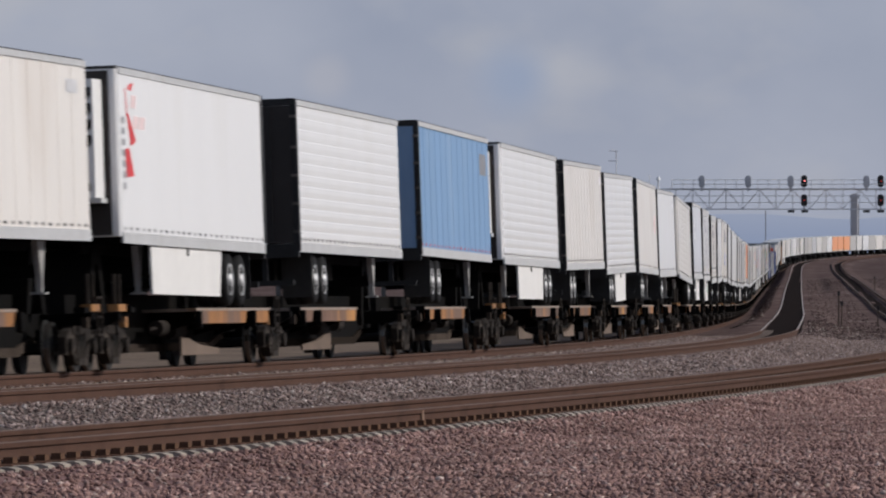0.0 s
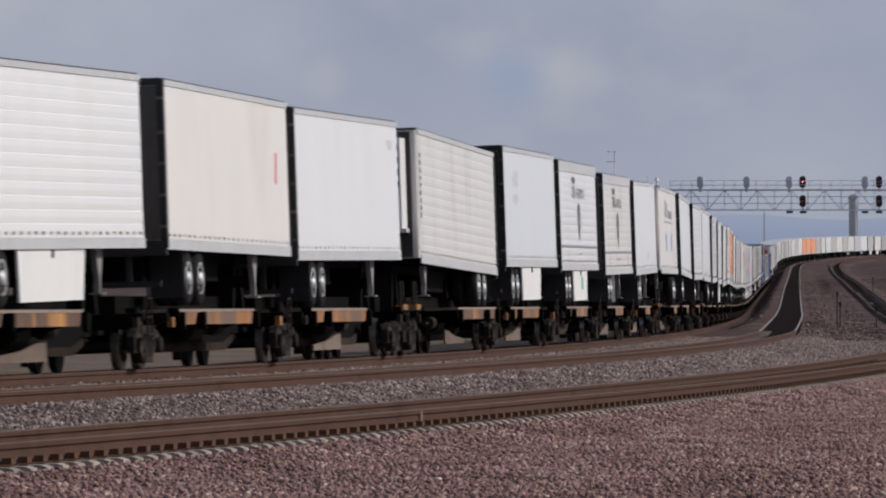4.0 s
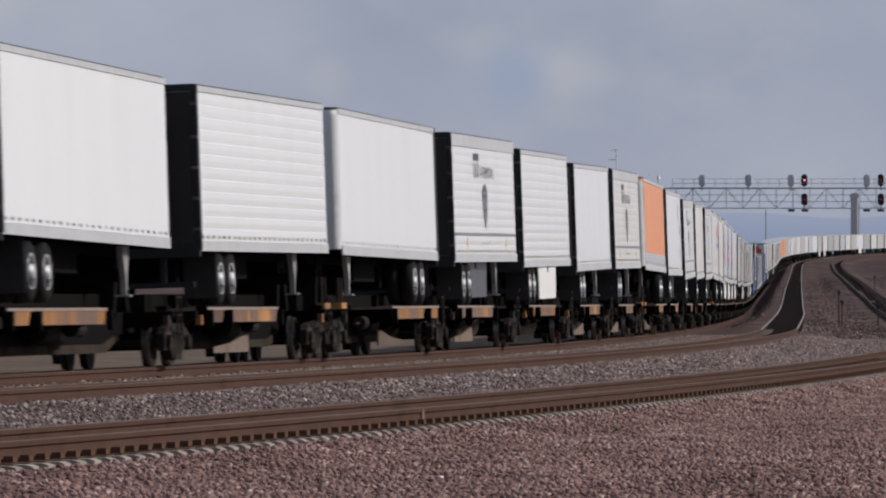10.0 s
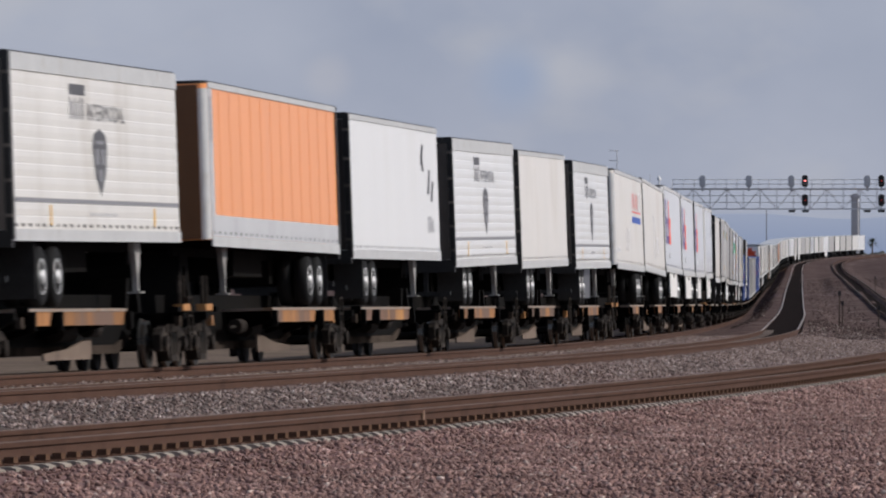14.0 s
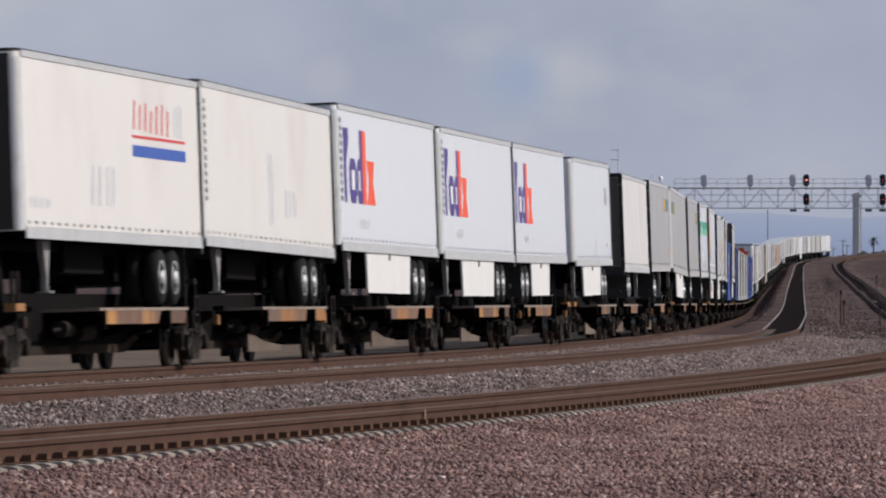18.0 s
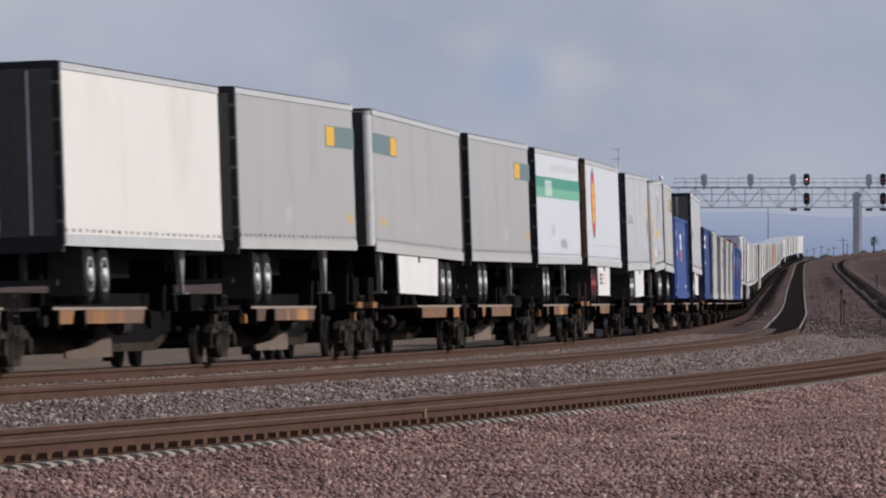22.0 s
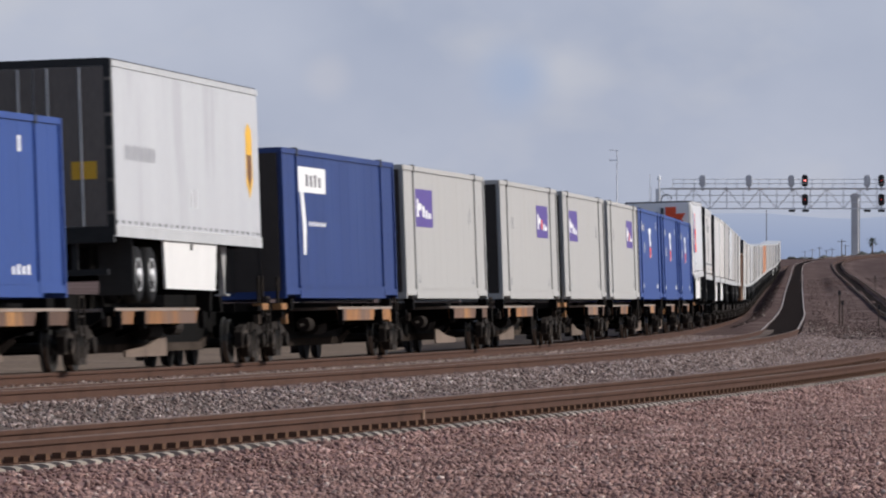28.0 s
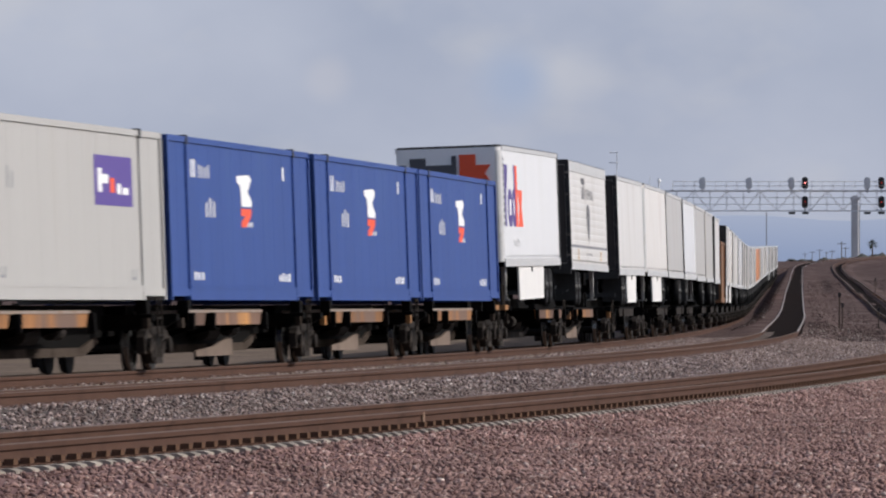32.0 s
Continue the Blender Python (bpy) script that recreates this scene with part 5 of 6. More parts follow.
bars(t, L, 13.8, 14.8, 0.55, 0.72, 3, "yellow", seed=38)
bars(t, L, 8.4, 9.4, 0.5, 0.8, 3, "faint", seed=39)
t, L = load(48.92, 63.7, 5.01, 5.07, "cool", "smooth", end="dark", label="white trailer with a broad green band")
graphic(t, L, 0.2, L - 0.1, 1.98, 2.26, "green", name="green_band")
graphic(t, L, 0.2, L - 0.1, 1.72, 1.978, "leaf", name="green_band")
graphic(t, L, 5.0, L - 0.4, 2.45, 2.62, "faint", name="pale_band")
bars(t, L, 3.2, 5.4, 1.76, 2.2, 5, "white", seed=40, out=0.004)
bars(t, L, 5.0, 6.2, 0.7, 1.1, 3, "faint", seed=41)
bars(t, L, 8.0, 10.0, 0.4, 0.7, 4, "slate", seed=42)
t, L = load(65.68, 81.1, 5.05, 5.05, "cool", "smooth", end="dark", skirt=True, red_hubs=True, label="white trailer with an orange and red oval mark")
for _ink, _y, _w, _n, _words in (("dark", 5.6, 0.26, 3, "small dark lettering on the skirt"), ("red", 6.6, 0.10, 1, "thin red line on the skirt"), ("pink", 6.95, 0.5, 3, "faded red lettering on the skirt")):
    _sh = Shape()
    for k in range(_n):
        for _z in (-0.30, -0.42, -0.54):
            _sh.box(HALF - 0.021, HALF - 0.014, -L / 2 + _y + k * (_w + 0.05), -L / 2 + _y + k * (_w + 0.05) + _w, _z, _z + 0.08)
    tagged(part("lettering", _sh, LETTER[_ink], t, _words), kind="stuff")
graphic(t, L, 0.2, L - 0.2, 0.56, 0.60, "faint", name="stripe")
bars(t, L, 3.4, 12.0, 2.62, 2.70, 3, "faint", fill=0.1, seed=60)
for ink, k, lift in (("dark", 1.0, 0.0), ("red", 0.86, 0.004)):
    graphic(t, L, 0, 0, 0, 0, ink, points=[(3.42 + 0.9 * k * math.cos(q), 1.76 + 1.0 * k * math.sin(q)) for q in (math.pi * i / 12 for i in range(24))], name="oval_mark", out=lift)
graphic(t, L, 0, 0, 0, 0, "yellow", points=[(2.85, 1.2), (3.7, 1.2), (3.95, 1.42), (3.95, 2.1), (3.7, 2.36), (2.85, 2.36)], name="oval_centre", out=0.008)
for z in (1.55, 1.92):
    graphic(t, L, 3.45, 3.85, z, z + 0.09, "red", name="oval_slot", out=0.011)
# Strip paints in the amber light along the near corner.
part("amber_edge", Shape().box(HALF - 0.10, HALF + 0.028, -L / 2 - 0.047, -L / 2 - 0.037, 0.2, 2.85), SAFETY, t, "amber-stained corner edge")
t, L = load(84.17, 98.1, 4.97, 5.07, "silver", "smooth", end="dark", skirt=True, label="light grey smooth trailer")
bars(t, L, 11.0, 12.0, 0.6, 0.9, 2, "faint", seed=43)
bars(t, L, 1.6, 4.4, 1.42, 1.74, 8, "mist", seed=61)
graphic(t, L, 0, 0, 0, 0, "yellow", points=[(12.6, 1.2), (12.9, 0.85), (13.2, 1.2), (13.2, 2.1), (12.9, 2.25), (12.6, 2.1)], name="shield_mark")
graphic(t, L, 0, 0, 0, 0, "brown", points=[(12.7, 1.25), (12.9, 1.0), (13.1, 1.25), (13.1, 1.6), (12.7, 1.6)], name="shield_centre", out=0.004)
t, L = load(101.2, 117.7, 5.0, 5.15, "silver", "smooth", True, end="paint", pup=True, at=(101.3, 109.4), label="short light grey trailer with yellow strip on its nose")
graphic(t, L, 0.20, 0.60, 1.0, 1.95, "yellow", name="yellow_strip")
graphic(t, L, 0.20, 0.66, 0.25, 0.65, "yellow", name="yellow_strip")
part("front_panel", Shape().box(-1.0, 0.88, -L / 2 - 0.03, -L / 2, 0.2, 2.85), SHADE_END, t, "dark front wall")
for a, b, z0, z1, sl in ((3.3, 3.7, 1.45, 2.45, 0.35), (4.3, 4.7, 1.45, 2.45, 0.35), (3.7, 4.5, 1.85, 1.98, 0.0), (3.9, 4.9, 2.36, 2.46, 0.0)):
    graphic(t, L, a, b, z0, z1, "mist", sl, name="letter_shape")
graphic(t, L, 2.6, 4.0, 1.05, 1.32, "yellow", name="yellow_square")
graphic(t, L, 6.9, 8.0, 1.1, 1.45, "slate", name="dark_square")
bars(t, L, 1.2, 2.2, 0.5, 0.85, 3, "white", seed=44)
bars(t, L, 3.6, 5.2, 0.5, 0.66, 4, "slate", seed=62)
t, L = trailer(109.7, 117.8, 5.08, 5.02, "worn", "smooth", False, pup=True, end="dark", label="short dull grey trailer with dark band and yellow square")
graphic(t, L, 4.9, 8.0, 2.1, 2.52, "teal", name="dark_band")
graphic(t, L, 5.0, 6.2, 2.14, 2.48, "yellow", name="yellow_square", out=0.004)
bars(t, L, 4.3, 5.2, 0.6, 1.0, 3, "white", seed=63)
t, L = boxload(118.15, 134.3, "deep_blue", "deep blue container with white and orange mark", plates_near=False)
blue_marks(t, L)
t, L = load(138.5, 153.74, 5.17, 5.08, "silver", "smooth", end="door", skirt=True, label="light grey trailer with brown and gold shield mark")
bars(t, L, 1.3, 4.2, 1.3, 1.6, 8, "slate", seed=45)
part("placard", Shape().box(0.62, 1.05, -L / 2 - 0.05, -L / 2 - 0.035, 0.95, 1.25), LETTER["yellow"], t)
graphic(t, L, 0, 0, 0, 0, "yellow", points=[(13.55, 1.2), (13.9, 0.88), (14.25, 1.2), (14.25, 2.15), (13.9, 2.3), (13.55, 2.15)], name="shield_mark")
graphic(t, L, 0, 0, 0, 0, "brown", points=[(13.66, 1.3), (13.9, 1.05), (14.14, 1.3), (14.14, 1.7), (13.66, 1.7)], name="shield_centre", out=0.004)
bars(t, L, 7.6, 8.4, 0.6, 0.95, 2, "faint", seed=46)
t, L = boxload(156.25, 172.4, "navy", "blue container with white square and white strip", plates_near=False)
graphic(t, L, 2.3, 6.0, 2.08, 2.58, "white", name="white_square", out=0.0)
bars(t, L, 3.3, 5.6, 2.2, 2.45, 4, "dark", seed=47, out=0.003)
graphic(t, L, 0, 0, 0, 0, "white", points=[(2.75, 0.85), (3.05, 0.85), (3.2, 1.4), (2.95, 2.08), (2.5, 2.08), (2.75, 1.4)], name="white_strip", out=0.0)
bars(t, L, 3.6, 6.0, 1.42, 1.52, 7, "white", seed=48)
for k, (a, flip, y) in enumerate(((174.0, False, 2.3), (193.9, True, 10.2), (212.0, False, 2.4), (229.7, True, 10.2))):
    t, L = boxload(a, a + 16.15, "beige", "beige container with purple square of white blocks", plates_near=flip)
    box_marks(t, L, y, flip)
    bars(t, L, 12.8 if not flip else 3.2, 13.5 if not flip else 3.9, 1.75, 2.1, 2, "slate", fill=0.3, seed=50 + k)
    for y in (2.5, L - 2.9):
        graphic(t, L, 0, 0, 0, 0, "slate", points=[(y, 0.34), (y + 0.4, 0.34), (y + 0.4, 0.52), (y + 0.34, 0.52), (y + 0.34, 0.39), (y + 0.06, 0.39), (y + 0.06, 0.52), (y, 0.52)], name="tie_down", out=0.0)
    if flip:
        part("purple_square", Shape().box(-0.5, 0.85, -L / 2 - 0.045, -L / 2 - 0.03, 1.85, 2.4), PURPLE, t)
        part("placard", Shape().box(0.15, 0.95, -L / 2 - 0.045, -L / 2 - 0.03, 0.72, 0.92), LETTER["slate"], t)
for a in (246.4, 263.2, 279.6):
    t, L = boxload(a, a + 16.15, "deep_blue", "deep blue container with white and orange mark")
    blue_marks(t, L)
t, L = load(297.4, 313.5, 4.98, 5.10, "white", "smooth", True, skirt=True, end="paint", label="white parcel trailer with block marks on side and end")
block_logo(t, L)
column(t, L, 0.02, 1.0, 2.75, 11, "dark", 0.25)
end_logo(t, L / 2, 2.08)
t, L = load(317.2, 332.4, 5.01, 5.0, "dingy", "shield", end="dark", label="dingy ribbed trailer with a grey shield mark")
shield_marks(t, L)
t, L = load(337.4, 352.6, 4.93, 4.97, "dingy", "smooth", end="dark", skirt=True, label="rust-streaked dingy white trailer with dark doors")
for k, a in enumerate((354.2, 371.0, 387.8, 404.6)):
    t, L = load(a, a + 16.1, 4.97, 4.99, ("cream", "worn", "white", "worn")[k], "smooth", k != 2, end="dark", skirt=k == 0, label="plain weathered white trailer near the tail")
# the tail of the train, farther off, its paints greyed to put in the haze
_rng = random.Random(5)
_s, _tail_end = 422.5, 1172.0
_kinds = ["worn", "dingy", "brown", "worn", "cream", "worn", "dingy", "silver", "white", "worn", "dingy", "grey", "worn", "silver", "dingy", "worn", "white", "grey", "dingy", "worn"]
_k = 0
while _s + 17 < _tail_end:
    _p = _kinds[_k % len(_kinds)]
    _len = _rng.choice((14.63, 16.15, 16.15))
    if _p == "brown" and _k > 3:
        _p = "white"
    if 712 < _s < 760:
        _p = "orange"
    if _p == "brown":
        t, L = boxload(_s, _s + 16.15, "brown", "brown steel container near the train's end", plain=True)
    else:
        t, L = load(_s, _s + _len, 4.98, 5.03, _p, "smooth", _rng.random() < 0.4, end="dark", skirt=_rng.random() < 0.12, plain=True, label={"cool": "plain bright white trailer near the train's end", "white": "plain white trailer near the train's end", "cream": "cream trailer near the train's end", "dingy": "dingy white trailer near the train's end", "silver": "light grey trailer near the train's end", "worn": "worn grey-white trailer near the train's end", "orange": "orange trailer near the train's end", "grey": "grey trailer near the train's end"}[_p])
    _s += (_len if _p != "brown" else 16.15) + _rng.choice((1.2, 1.4, 2.4))
    _k += 1

# platforms under the loads, joined in cars of three and five
BREAKS = {2, 5, 10, 15, 18, 23, 28, 33, 36, 39, 44, 47, 52, 55, 60, 63, 68, 71, 76, 81, 84, 89, 94, 97}
for i, (a, b, rear_near, is_box) in enumerate(CARGO):
    s0 = (CARGO[i - 1][1] + a) / 2 if i else a - 0.8
    s1 = (b + CARGO[i + 1][0]) / 2 if i + 1 < len(CARGO) else b + 0.8
    ends = ("n" if i in BREAKS or i == 0 else "") + ("f" if i + 1 in BREAKS or i + 1 == len(CARGO) else "")
    spine_car(s0, s1, rear_near, ends, is_box)


# ---- signal bridge and masts ----
BRIDGE_Y = 450.0


def signal_head(bridge, x, z, lit=None, back=False):
    """An oval-backed colour light signal; back: seen from behind."""
    ring = [(x + 0.20 * math.cos(a), z + (0.20 if math.sin(a) > 0 else -0.20) + 0.18 * math.sin(a)) for a in (2 * math.pi * k / 16 for k in range(16))]
    h = part("signal_head", Shape().prism(ring, "y", BRIDGE_Y - 0.75, BRIDGE_Y - 0.70), SIGNAL_BACK if back else SIGNAL_BLACK, bridge, "grey back of a signal" if back else "black signal head with red lamp")
    if back:
        part("signal_housing", Shape().box(x - 0.15, x + 0.15, BRIDGE_Y - 1.0, BRIDGE_Y - 0.75, z - 0.3, z + 0.3), SIGNAL_BACK, h)
    else:
        part("signal_hood", Shape().tube((x, BRIDGE_Y - 1.0, z), (x, BRIDGE_Y - 0.75, z), 0.16, n=12), SIGNAL_BLACK, h)
        part("signal_lamp", Shape().tube((x, BRIDGE_Y - 1.02, z), (x, BRIDGE_Y - 0.99, z), 0.05 if lit is RED_ON else 0.04, n=12), lit, h)
    part("signal_stem", Shape().box(x - 0.05, x + 0.05, BRIDGE_Y - 0.76, BRIDGE_Y - 0.64, z - 0.62, z - 0.35), SIGNAL_BACK, h)


def signal_bridge():
    b = tagged(new("signal_bridge"), "grey steel truss signal bridge across the tracks with red signals", "signal bridge")
    x0, x1, zb, zt = 13.6, 34.5, 6.98, 8.22
    for dy in (-0.6, 0.6):
        y = BRIDGE_Y + dy
        part("bottom_chord", Shape().box(x0, x1, y - 0.03, y + 0.03, zb - 0.032, zb + 0.032), SIGNAL_GREY, b)
        part("top_chord", Shape().box(x0, x1, y - 0.03, y + 0.03, zt - 0.035, zt + 0.035), SIGNAL_GREY, b)
        for h in (0.40, 0.82):
            part("middle_chord", Shape().box(x0, x1, y - 0.012, y + 0.012, zb + h, zb + h + 0.024), SIGNAL_GREY, b)
        n = 20
        for k in range(n):
            a, c = x0 + (x1 - x0) * k / n, x0 + (x1 - x0) * (k + 1) / n
            part("upright", Shape().box(a - 0.012, a + 0.012, y - 0.012, y + 0.012, zb, zt), SIGNAL_GREY, b)
            lo, hi = (zb, zt) if k % 2 else (zt, zb)
            part("diagonal", Shape().tube((a, y, lo), (c, y, hi), 0.013, n=6), SIGNAL_GREY, b)
    for y in (BRIDGE_Y - 0.75, BRIDGE_Y + 0.75):
        rl = Shape()
        for z in (zt + 0.32, zt + 0.60):
            rl.tube((x0 + 0.8, y, z), (x1, y, z), 0.016, n=6)
        part("handrail", rl, SIGNAL_GREY, b)
        n = 30
        for k in range(n + 1):
            a = x0 + 0.8 + (x1 - x0 - 0.8) * k / n
            part("rail_post", Shape().tube((a, y, zt), (a, y, zt + 0.62), 0.013, n=6), SIGNAL_GREY, b)
    part("walkway", Shape().box(x0 + 0.6, x1, BRIDGE_Y - 0.75, BRIDGE_Y + 0.75, zt + 0.0, zt + 0.05), SIGNAL_GREY, b)
    for x in (x0 - 0.15, x1 - 0.2):
        g = ground_height(x, BRIDGE_Y) - 0.1
        for dy in (-0.6, 0.6):
            part("leg", Shape().box(x - 0.11, x + 0.11, BRIDGE_Y + dy - 0.11, BRIDGE_Y + dy + 0.11, g, zt), SIGNAL_GREY, b)
        lad = Shape()
        for k in range(22):
            lad.tube((x - 0.5, BRIDGE_Y - 0.75, g + 0.4 + k * 0.35), (x - 0.12, BRIDGE_Y - 0.75, g + 0.4 + k * 0.35), 0.018, n=5)
        lad.tube((x - 0.5, BRIDGE_Y - 0.75, g), (x - 0.5, BRIDGE_Y - 0.75, zt + 0.9), 0.022, n=5)
        part("ladder", lad, SIGNAL_GREY, b)
    px = 28.22
    for xp in (1242, 1324, 1399, 1533):
        signal_head(b, (xp - 784) / px, 8.70, back=True)
    for xp, lamp in ((1423, RED_ON), (1558, RED_DIM)):
        signal_head(b, (xp - 784) / px, 8.72, lamp)
        signal_head(b, (xp - 784) / px, 7.52, RED_DIM)
    for xp in (1400, 1424, 1533, 1558):
        x = (xp - 784) / px
        part("service_light", Shape().box(x - 0.2, x + 0.2, BRIDGE_Y - 0.9, BRIDGE_Y - 0.6, zb - 0.22, zb - 0.07), SIGNAL_BLACK, b)
    loop = Shape()
    for k in range(14):
        a0, a1 = radians(20 + k * 22), radians(42 + k * 22)
        loop.tube((14.0 + 0.35 * math.cos(a0), BRIDGE_Y - 0.7, 7.45 + 0.4 * math.sin(a0)), (14.0 + 0.35 * math.cos(a1), BRIDGE_Y - 0.7, 7.45 + 0.4 * math.sin(a1)), 0.03, n=5)
    part("cable_loop", loop, SIGNAL_BLACK, b)
    return b


signal_bridge()


def antenna_mast():
    x, y = 10.95, 452.0
    g = ground_height(x, y) - 0.1
    m = tagged(new("antenna_mast"), "thin grey radio mast with two short yagi bars", "antenna")
    part("mast", Shape().tube((x, y, g), (x, y, 10.7), 0.055, 0.03, n=8), SIGNAL_GREY, m)
    for z in (10.05, 10.68):
        part("yagi", Shape().tube((x - 0.5, y, z), (x + 0.08, y, z), 0.025, n=6), SIGNAL_GREY, m)


antenna_mast()


def lamp_pole():
    x, y = 13.45, 447.0
    g = ground_height(x, y) - 0.1
    m = tagged(new("lamp_pole"), "pale metal pole with a white domed top", "pole")
    part("pole", Shape().tube((x, y, g), (x, y, 8.75), 0.07, 0.05, n=8), SIGNAL_GREY, m)
    part("dome", Shape().tube((x, y, 8.75), (x, y, 8.98), 0.16, 0.05, n=12), PAINT["white"], m)
    part("stub_antenna", Shape().tube((x - 0.5, y, 7.3), (x - 0.5, y, 8.35), 0.02, n=6).tube((x - 0.5, y, 7.35), (x, y, 7.35), 0.02, n=6), SIGNAL_GREY, m)


lamp_pole()


# ---- posts by the track and far things ----
def post(s, u, tall, label):
    x, y, z, h = on_line(s, u)
    g = ground_height(x, y)
    t = tagged(new("marker_post"), label, "post", "posts beside the tracks")
    part("shaft", Shape().box(x - 0.035, x + 0.035, y - 0.035, y + 0.035, g - 0.1, g + tall, 0.008), WOOD, t)
    part("cap", Shape().box(x - 0.06, x + 0.06, y - 0.045, y + 0.045, g + tall - 0.22, g + tall), SIGNAL_BLACK, t)


post(-350, 6.9, 1.75, "dark wooden marker post in gravel")
post(-338, 7.1, 1.25, "short dark marker post in gravel")
post(-330, 9.0, 1.1, "short dark marker post in gravel")
post(-60, 11.6, 1.3, "dark marker post beside the track")


def place(px, y):
    return (px - 784) / 12700 * y


def utility_pole(px, y, top, arms=1, thick=0.16):
    x = place(px, y)
    g = ground_height(x, y) - 0.3
    z1 = EYE + (532 - top) * y / 12700
    t = tagged(new("utility_pole"), "bleached wooden utility pole with crossarm", "pole", "far utility poles")
    part("pole", Shape().tube((x, y, g), (x, y, z1), thick * 0.8, thick * 0.6, n=7), HAZE_WOOD, t)
    for k in range(arms):
        part("crossarm", Shape().box(x - 1.2, x + 1.2, y - 0.06, y + 0.06, z1 - 0.66 - k * 1.0, z1 - 0.52 - k * 1.0), HAZE_WOOD, t)


utility_pole(1356, 1250, 371, 0, 0.12)
for _px, _y, _top in ((1489, 1900, 423), (1496, 2300, 432), (1472, 2500, 438), (1450, 2700, 436), (1437, 2900, 440), (1424, 3000, 443), (1462, 3100, 441)):
    utility_pole(_px, _y, _top, 1, 0.2)


def tower():
    y, x = 2200.0, place(1512.5, 2200)
    g, top = 9.0, EYE + (532 - 343) * 2200 / 12700
    t = tagged(new("tower"), "plain grey concrete tower far behind the tracks", "tower")
    part("shaft", Shape().box(x - 1.08, x + 1.08, y - 1.25, y + 1.25, g, top - 1.2, 0.2), TOWER, t)
    part("crown", Shape().prism([(x - 1.35, top - 1.2), (x + 1.35, top - 1.2), (x + 1.3, top - 0.4), (x + 0.6, top + 0.2), (x - 0.6, top + 0.2), (x - 1.3, top - 0.4)], "y", y - 1.5, y + 1.5), TOWER, t)
    # Added pale strip in place of the shaft's sunlit right side.
    part("side_duct", Shape().box(x + 1.08, x + 1.5, y - 0.8, y + 0.8, g, top - 3), PAINT["silver"], t)


tower()
LEAF = material("palm_leaf", (0.045, 0.055, 0.03), 0.8, vary=0.3, scale=1.0)
# Scrub colour is lifted towards grey, which paints in the haze.
SCRUB = material("haze_grey_scrub", (0.085, 0.085, 0.075), 0.9, vary=0.4, scale=0.3)


def palm(px, y, top):
    x = place(px, y)
    z1 = EYE + (532 - top) * y / 12700 - 1.5
    t = tagged(new("palm_tree"), "far dark palm tree with a ragged crown", "tree")
    part("trunk", Shape().tube((x, y, 8), (x + 0.1, y, z1), 0.32, 0.22, n=8), WOOD, t)
    cr, rng = Shape(), random.Random(3)
    for k in range(60):
        a, e, l = rng.uniform(0, 6.283), rng.uniform(-0.7, 1.3), rng.uniform(1.8, 2.7)
        d = Vector((math.cos(a) * math.cos(e), math.sin(a) * math.cos(e), math.sin(e)))
        o = Vector((x + 0.1, y, z1))
        tip = o + d * l + Vector((0, 0, -0.5))
        side = d.cross(Vector((0, 0, 1))).normalized() * 0.16
        mid = o + d * l * 0.6
        cr.hull([o, mid + side, tip, mid - side, mid + Vector((0, 0, 0.05))], [(0, 1, 4), (1, 2, 4), (2, 3, 4), (3, 0, 4)])
    part("crown", cr, LEAF, t)


palm(1543, 2300, 420)


def far_scrub():
    """Low bushes and roofs on the skyline, too far to count."""
    sh, rng = Shape(), random.Random(9)
    for k in range(500):
        y = rng.uniform(1900, 3300) if k < 420 else rng.uniform(2150, 2500)
        x = place(rng.uniform(1395, 1600) if k < 420 else rng.uniform(1518, 1568), y)
        g = ground_height(x, y)
        r = rng.uniform(0.4, 1.2) if k < 420 else rng.uniform(1.8, 3.0)
        n = 7
        pts = [(x + r * 1.5 * math.cos(6.283 * i / n) * rng.uniform(0.7, 1.2), y + r * math.sin(6.283 * i / n), g + r * rng.uniform(0.2, 0.5)) for i in range(n)] + [(x + rng.uniform(-0.4, 0.4) * r, y, g + r * rng.uniform(0.8, 1.3)), (x, y, g - 0.5)]
        sh.hull(pts, [(i, (i + 1) % n, n) for i in range(n)] + [((i + 1) % n, i, n + 1) for i in range(n)])
    tagged(new("far_bushes", sh.mesh("far_bushes", SCRUB)), "low dark scrub along the far skyline", "bushes", kind="stuff")


far_scrub()


def shed(px, y, wide, tall):
    x = place(px, y)
    g = ground_height(x, y) - 0.3
    t = tagged(new("shed"), "low pale far shed on the skyline", "building", "far sheds")
    part("wall", Shape().box(x - wide / 2, x + wide / 2, y, y + 8, g, g + tall), PAINT["dingy"], t)
    part("roof", Shape().prism([(x - wide / 2 - 0.3, g + tall), (x + wide / 2 + 0.3, g + tall), (x, g + tall + 0.4)], "y", y - 0.3, y + 8.3), PAINT["silver"], t)


for _px, _w in ((1415, 9), (1440, 12), (1478, 14), (1530, 22), (1560, 18)):
    shed(_px, 3000, _w, 2.6)


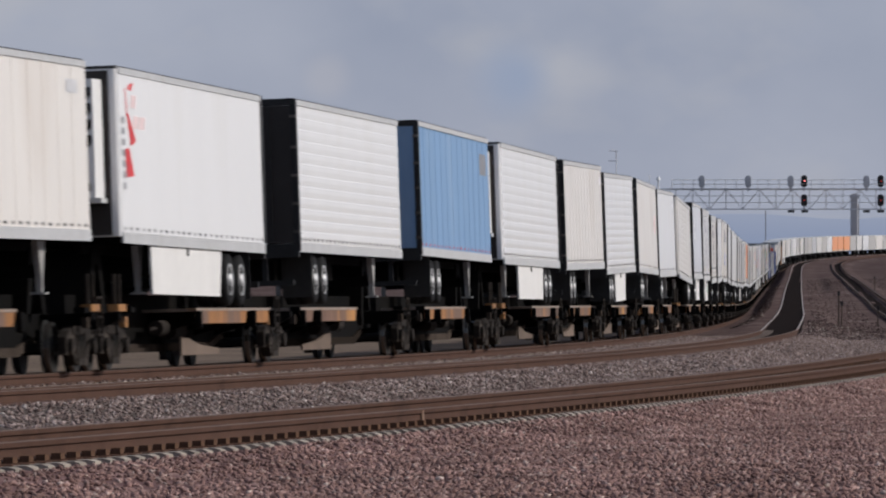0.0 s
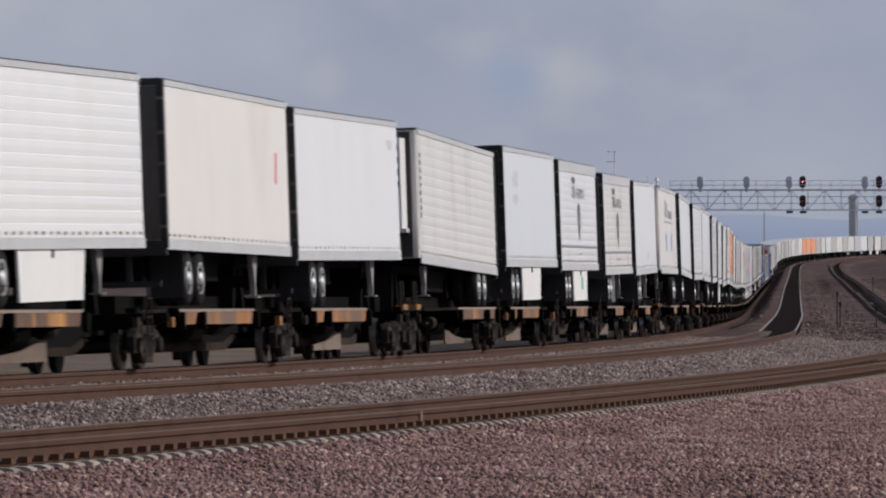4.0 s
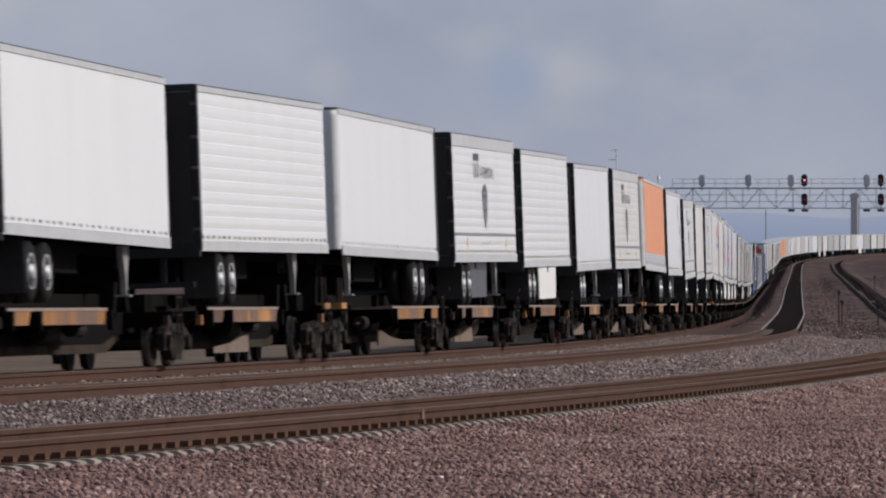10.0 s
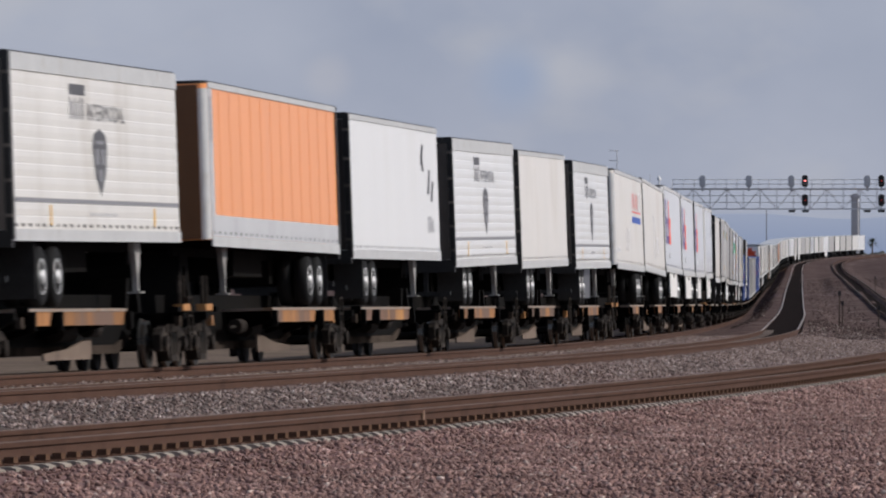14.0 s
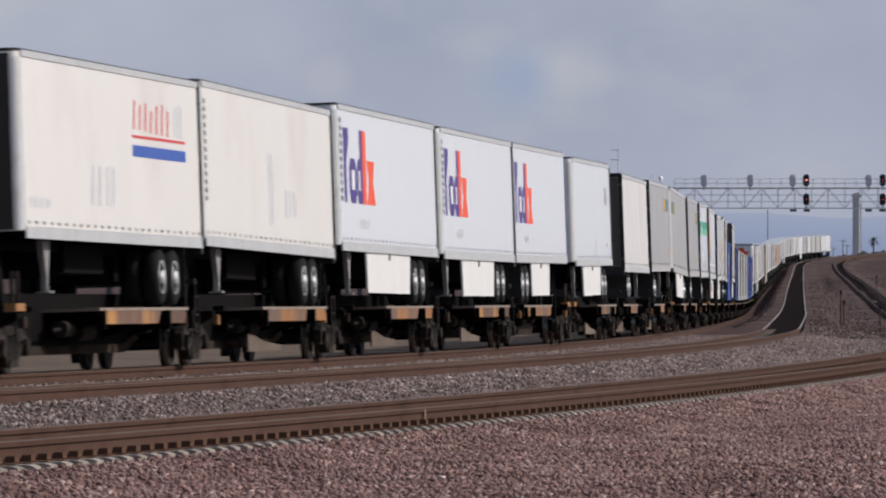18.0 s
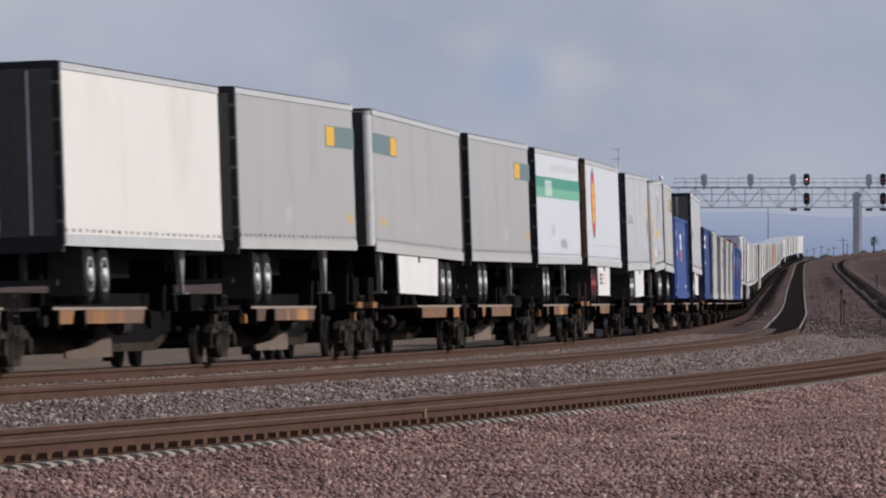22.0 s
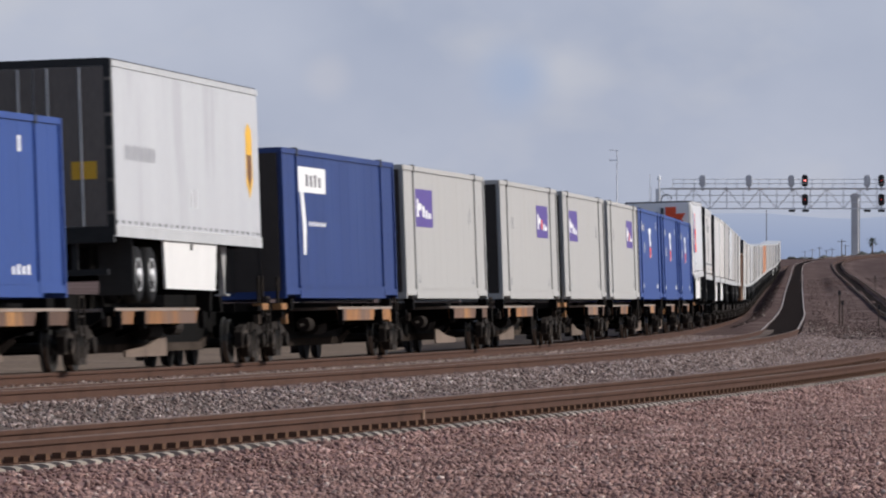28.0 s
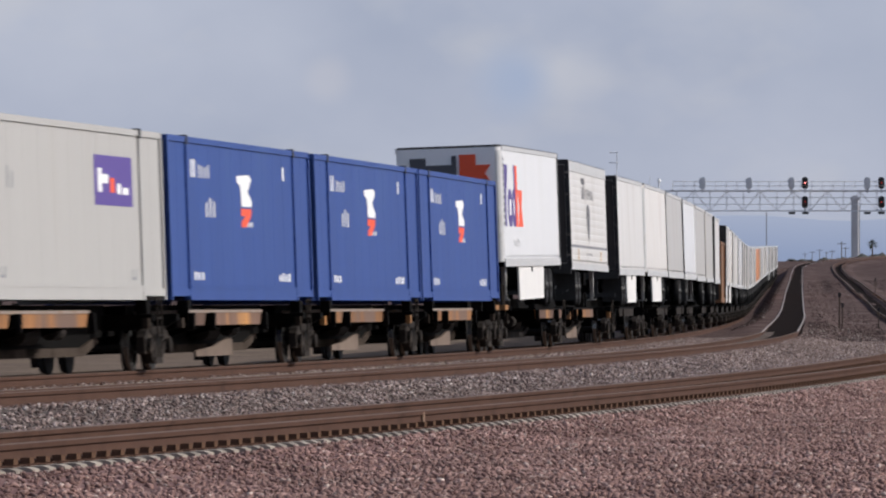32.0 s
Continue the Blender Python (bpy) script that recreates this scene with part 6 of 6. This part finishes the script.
def mountains():
    """A far hazy range as one low relief, the haze painted as glow."""
    m = bpy.data.materials.new("hazy_mountain")
    m.use_nodes = True
    n, l = m.node_tree.nodes, m.node_tree.links
    b = n["Principled BSDF"]
    b.inputs["Roughness"].default_value = 1.0
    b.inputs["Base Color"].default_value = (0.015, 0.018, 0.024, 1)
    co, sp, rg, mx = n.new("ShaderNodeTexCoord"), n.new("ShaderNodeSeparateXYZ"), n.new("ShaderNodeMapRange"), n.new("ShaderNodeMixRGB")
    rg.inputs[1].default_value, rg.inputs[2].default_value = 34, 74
    # Glow colours pale upwards, so the haze is put into them.
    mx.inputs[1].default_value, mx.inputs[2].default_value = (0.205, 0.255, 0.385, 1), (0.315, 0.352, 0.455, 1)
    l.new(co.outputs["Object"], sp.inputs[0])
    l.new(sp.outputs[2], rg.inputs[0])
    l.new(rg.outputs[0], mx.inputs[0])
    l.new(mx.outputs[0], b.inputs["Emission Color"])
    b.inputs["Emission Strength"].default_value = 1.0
    verts, faces = [], []
    xs = np.arange(-2600, 2601, 20.0)
    for x in xs:
        q = (x - 250) / 4900
        h = 64 + 14 * noise.noise((x * 0.006, 3.1, 0)) + 2.5 * noise.noise((x * 0.02, 7.7, 0)) - 26 * min(1, abs(q) * 6)
        verts += [(x, 4890, -20), (x, 4900, max(18, h)), (x, 4960, -20)]
    for i in range(len(xs) - 1):
        a, c = 3 * i, 3 * i + 3
        faces += [(a, c, c + 1, a + 1), (a + 1, c + 1, c + 2, a + 2)]
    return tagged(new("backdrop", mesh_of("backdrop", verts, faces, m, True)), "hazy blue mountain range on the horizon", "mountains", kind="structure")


mountains()


# ---- sleepers: the nearest as pieces, the rest joined ----
def sleepers(track, s0, s1, singles):
    step, parent = 0.61, TRACKS[track]
    n = int((s1 - s0) / step)
    rest_v, rest_f = [], []
    sv = [v.co.copy() for v in SLEEPER.vertices]
    sf = [tuple(p.vertices) for p in SLEEPER.polygons]
    for k in range(n):
        s = s0 + k * step
        m = sleeper_pose(track, s)
        if singles[0] <= s <= singles[1]:
            o = put("sleeper", SLEEPER, parent, at=m)
            if track == 1:
                put("rail_clips", CLIPS, o)
        else:
            q = len(rest_v)
            rest_v += [m @ v for v in sv]
            rest_f += [tuple(i + q for i in f) for f in sf]
    if rest_v:
        me = mesh_of("sleeper_row", rest_v, rest_f, CONCRETE)
        me.materials.append(RUSTY_CONCRETE)
        me.polygons.foreach_set("material_index", ([0] * 8 + [1] * 6) * (len(rest_f) // 14))
        tagged(put("sleeper_row", me, parent), kind="stuff")


sleepers(1, -760, -370, (-648, -520))
sleepers(2, -700, -400, (-610, -540))
sleepers(3, -700, -420, (-600, -560))


def motions():
    """The train rolls towards the camera's side at an even speed."""
    for thing, near, far, lift, pitch in TRAIN:
        walk(thing, [(k, ride(near - SPEED * k, far - SPEED * k, lift, pitch)) for k in range(33)])


motions()
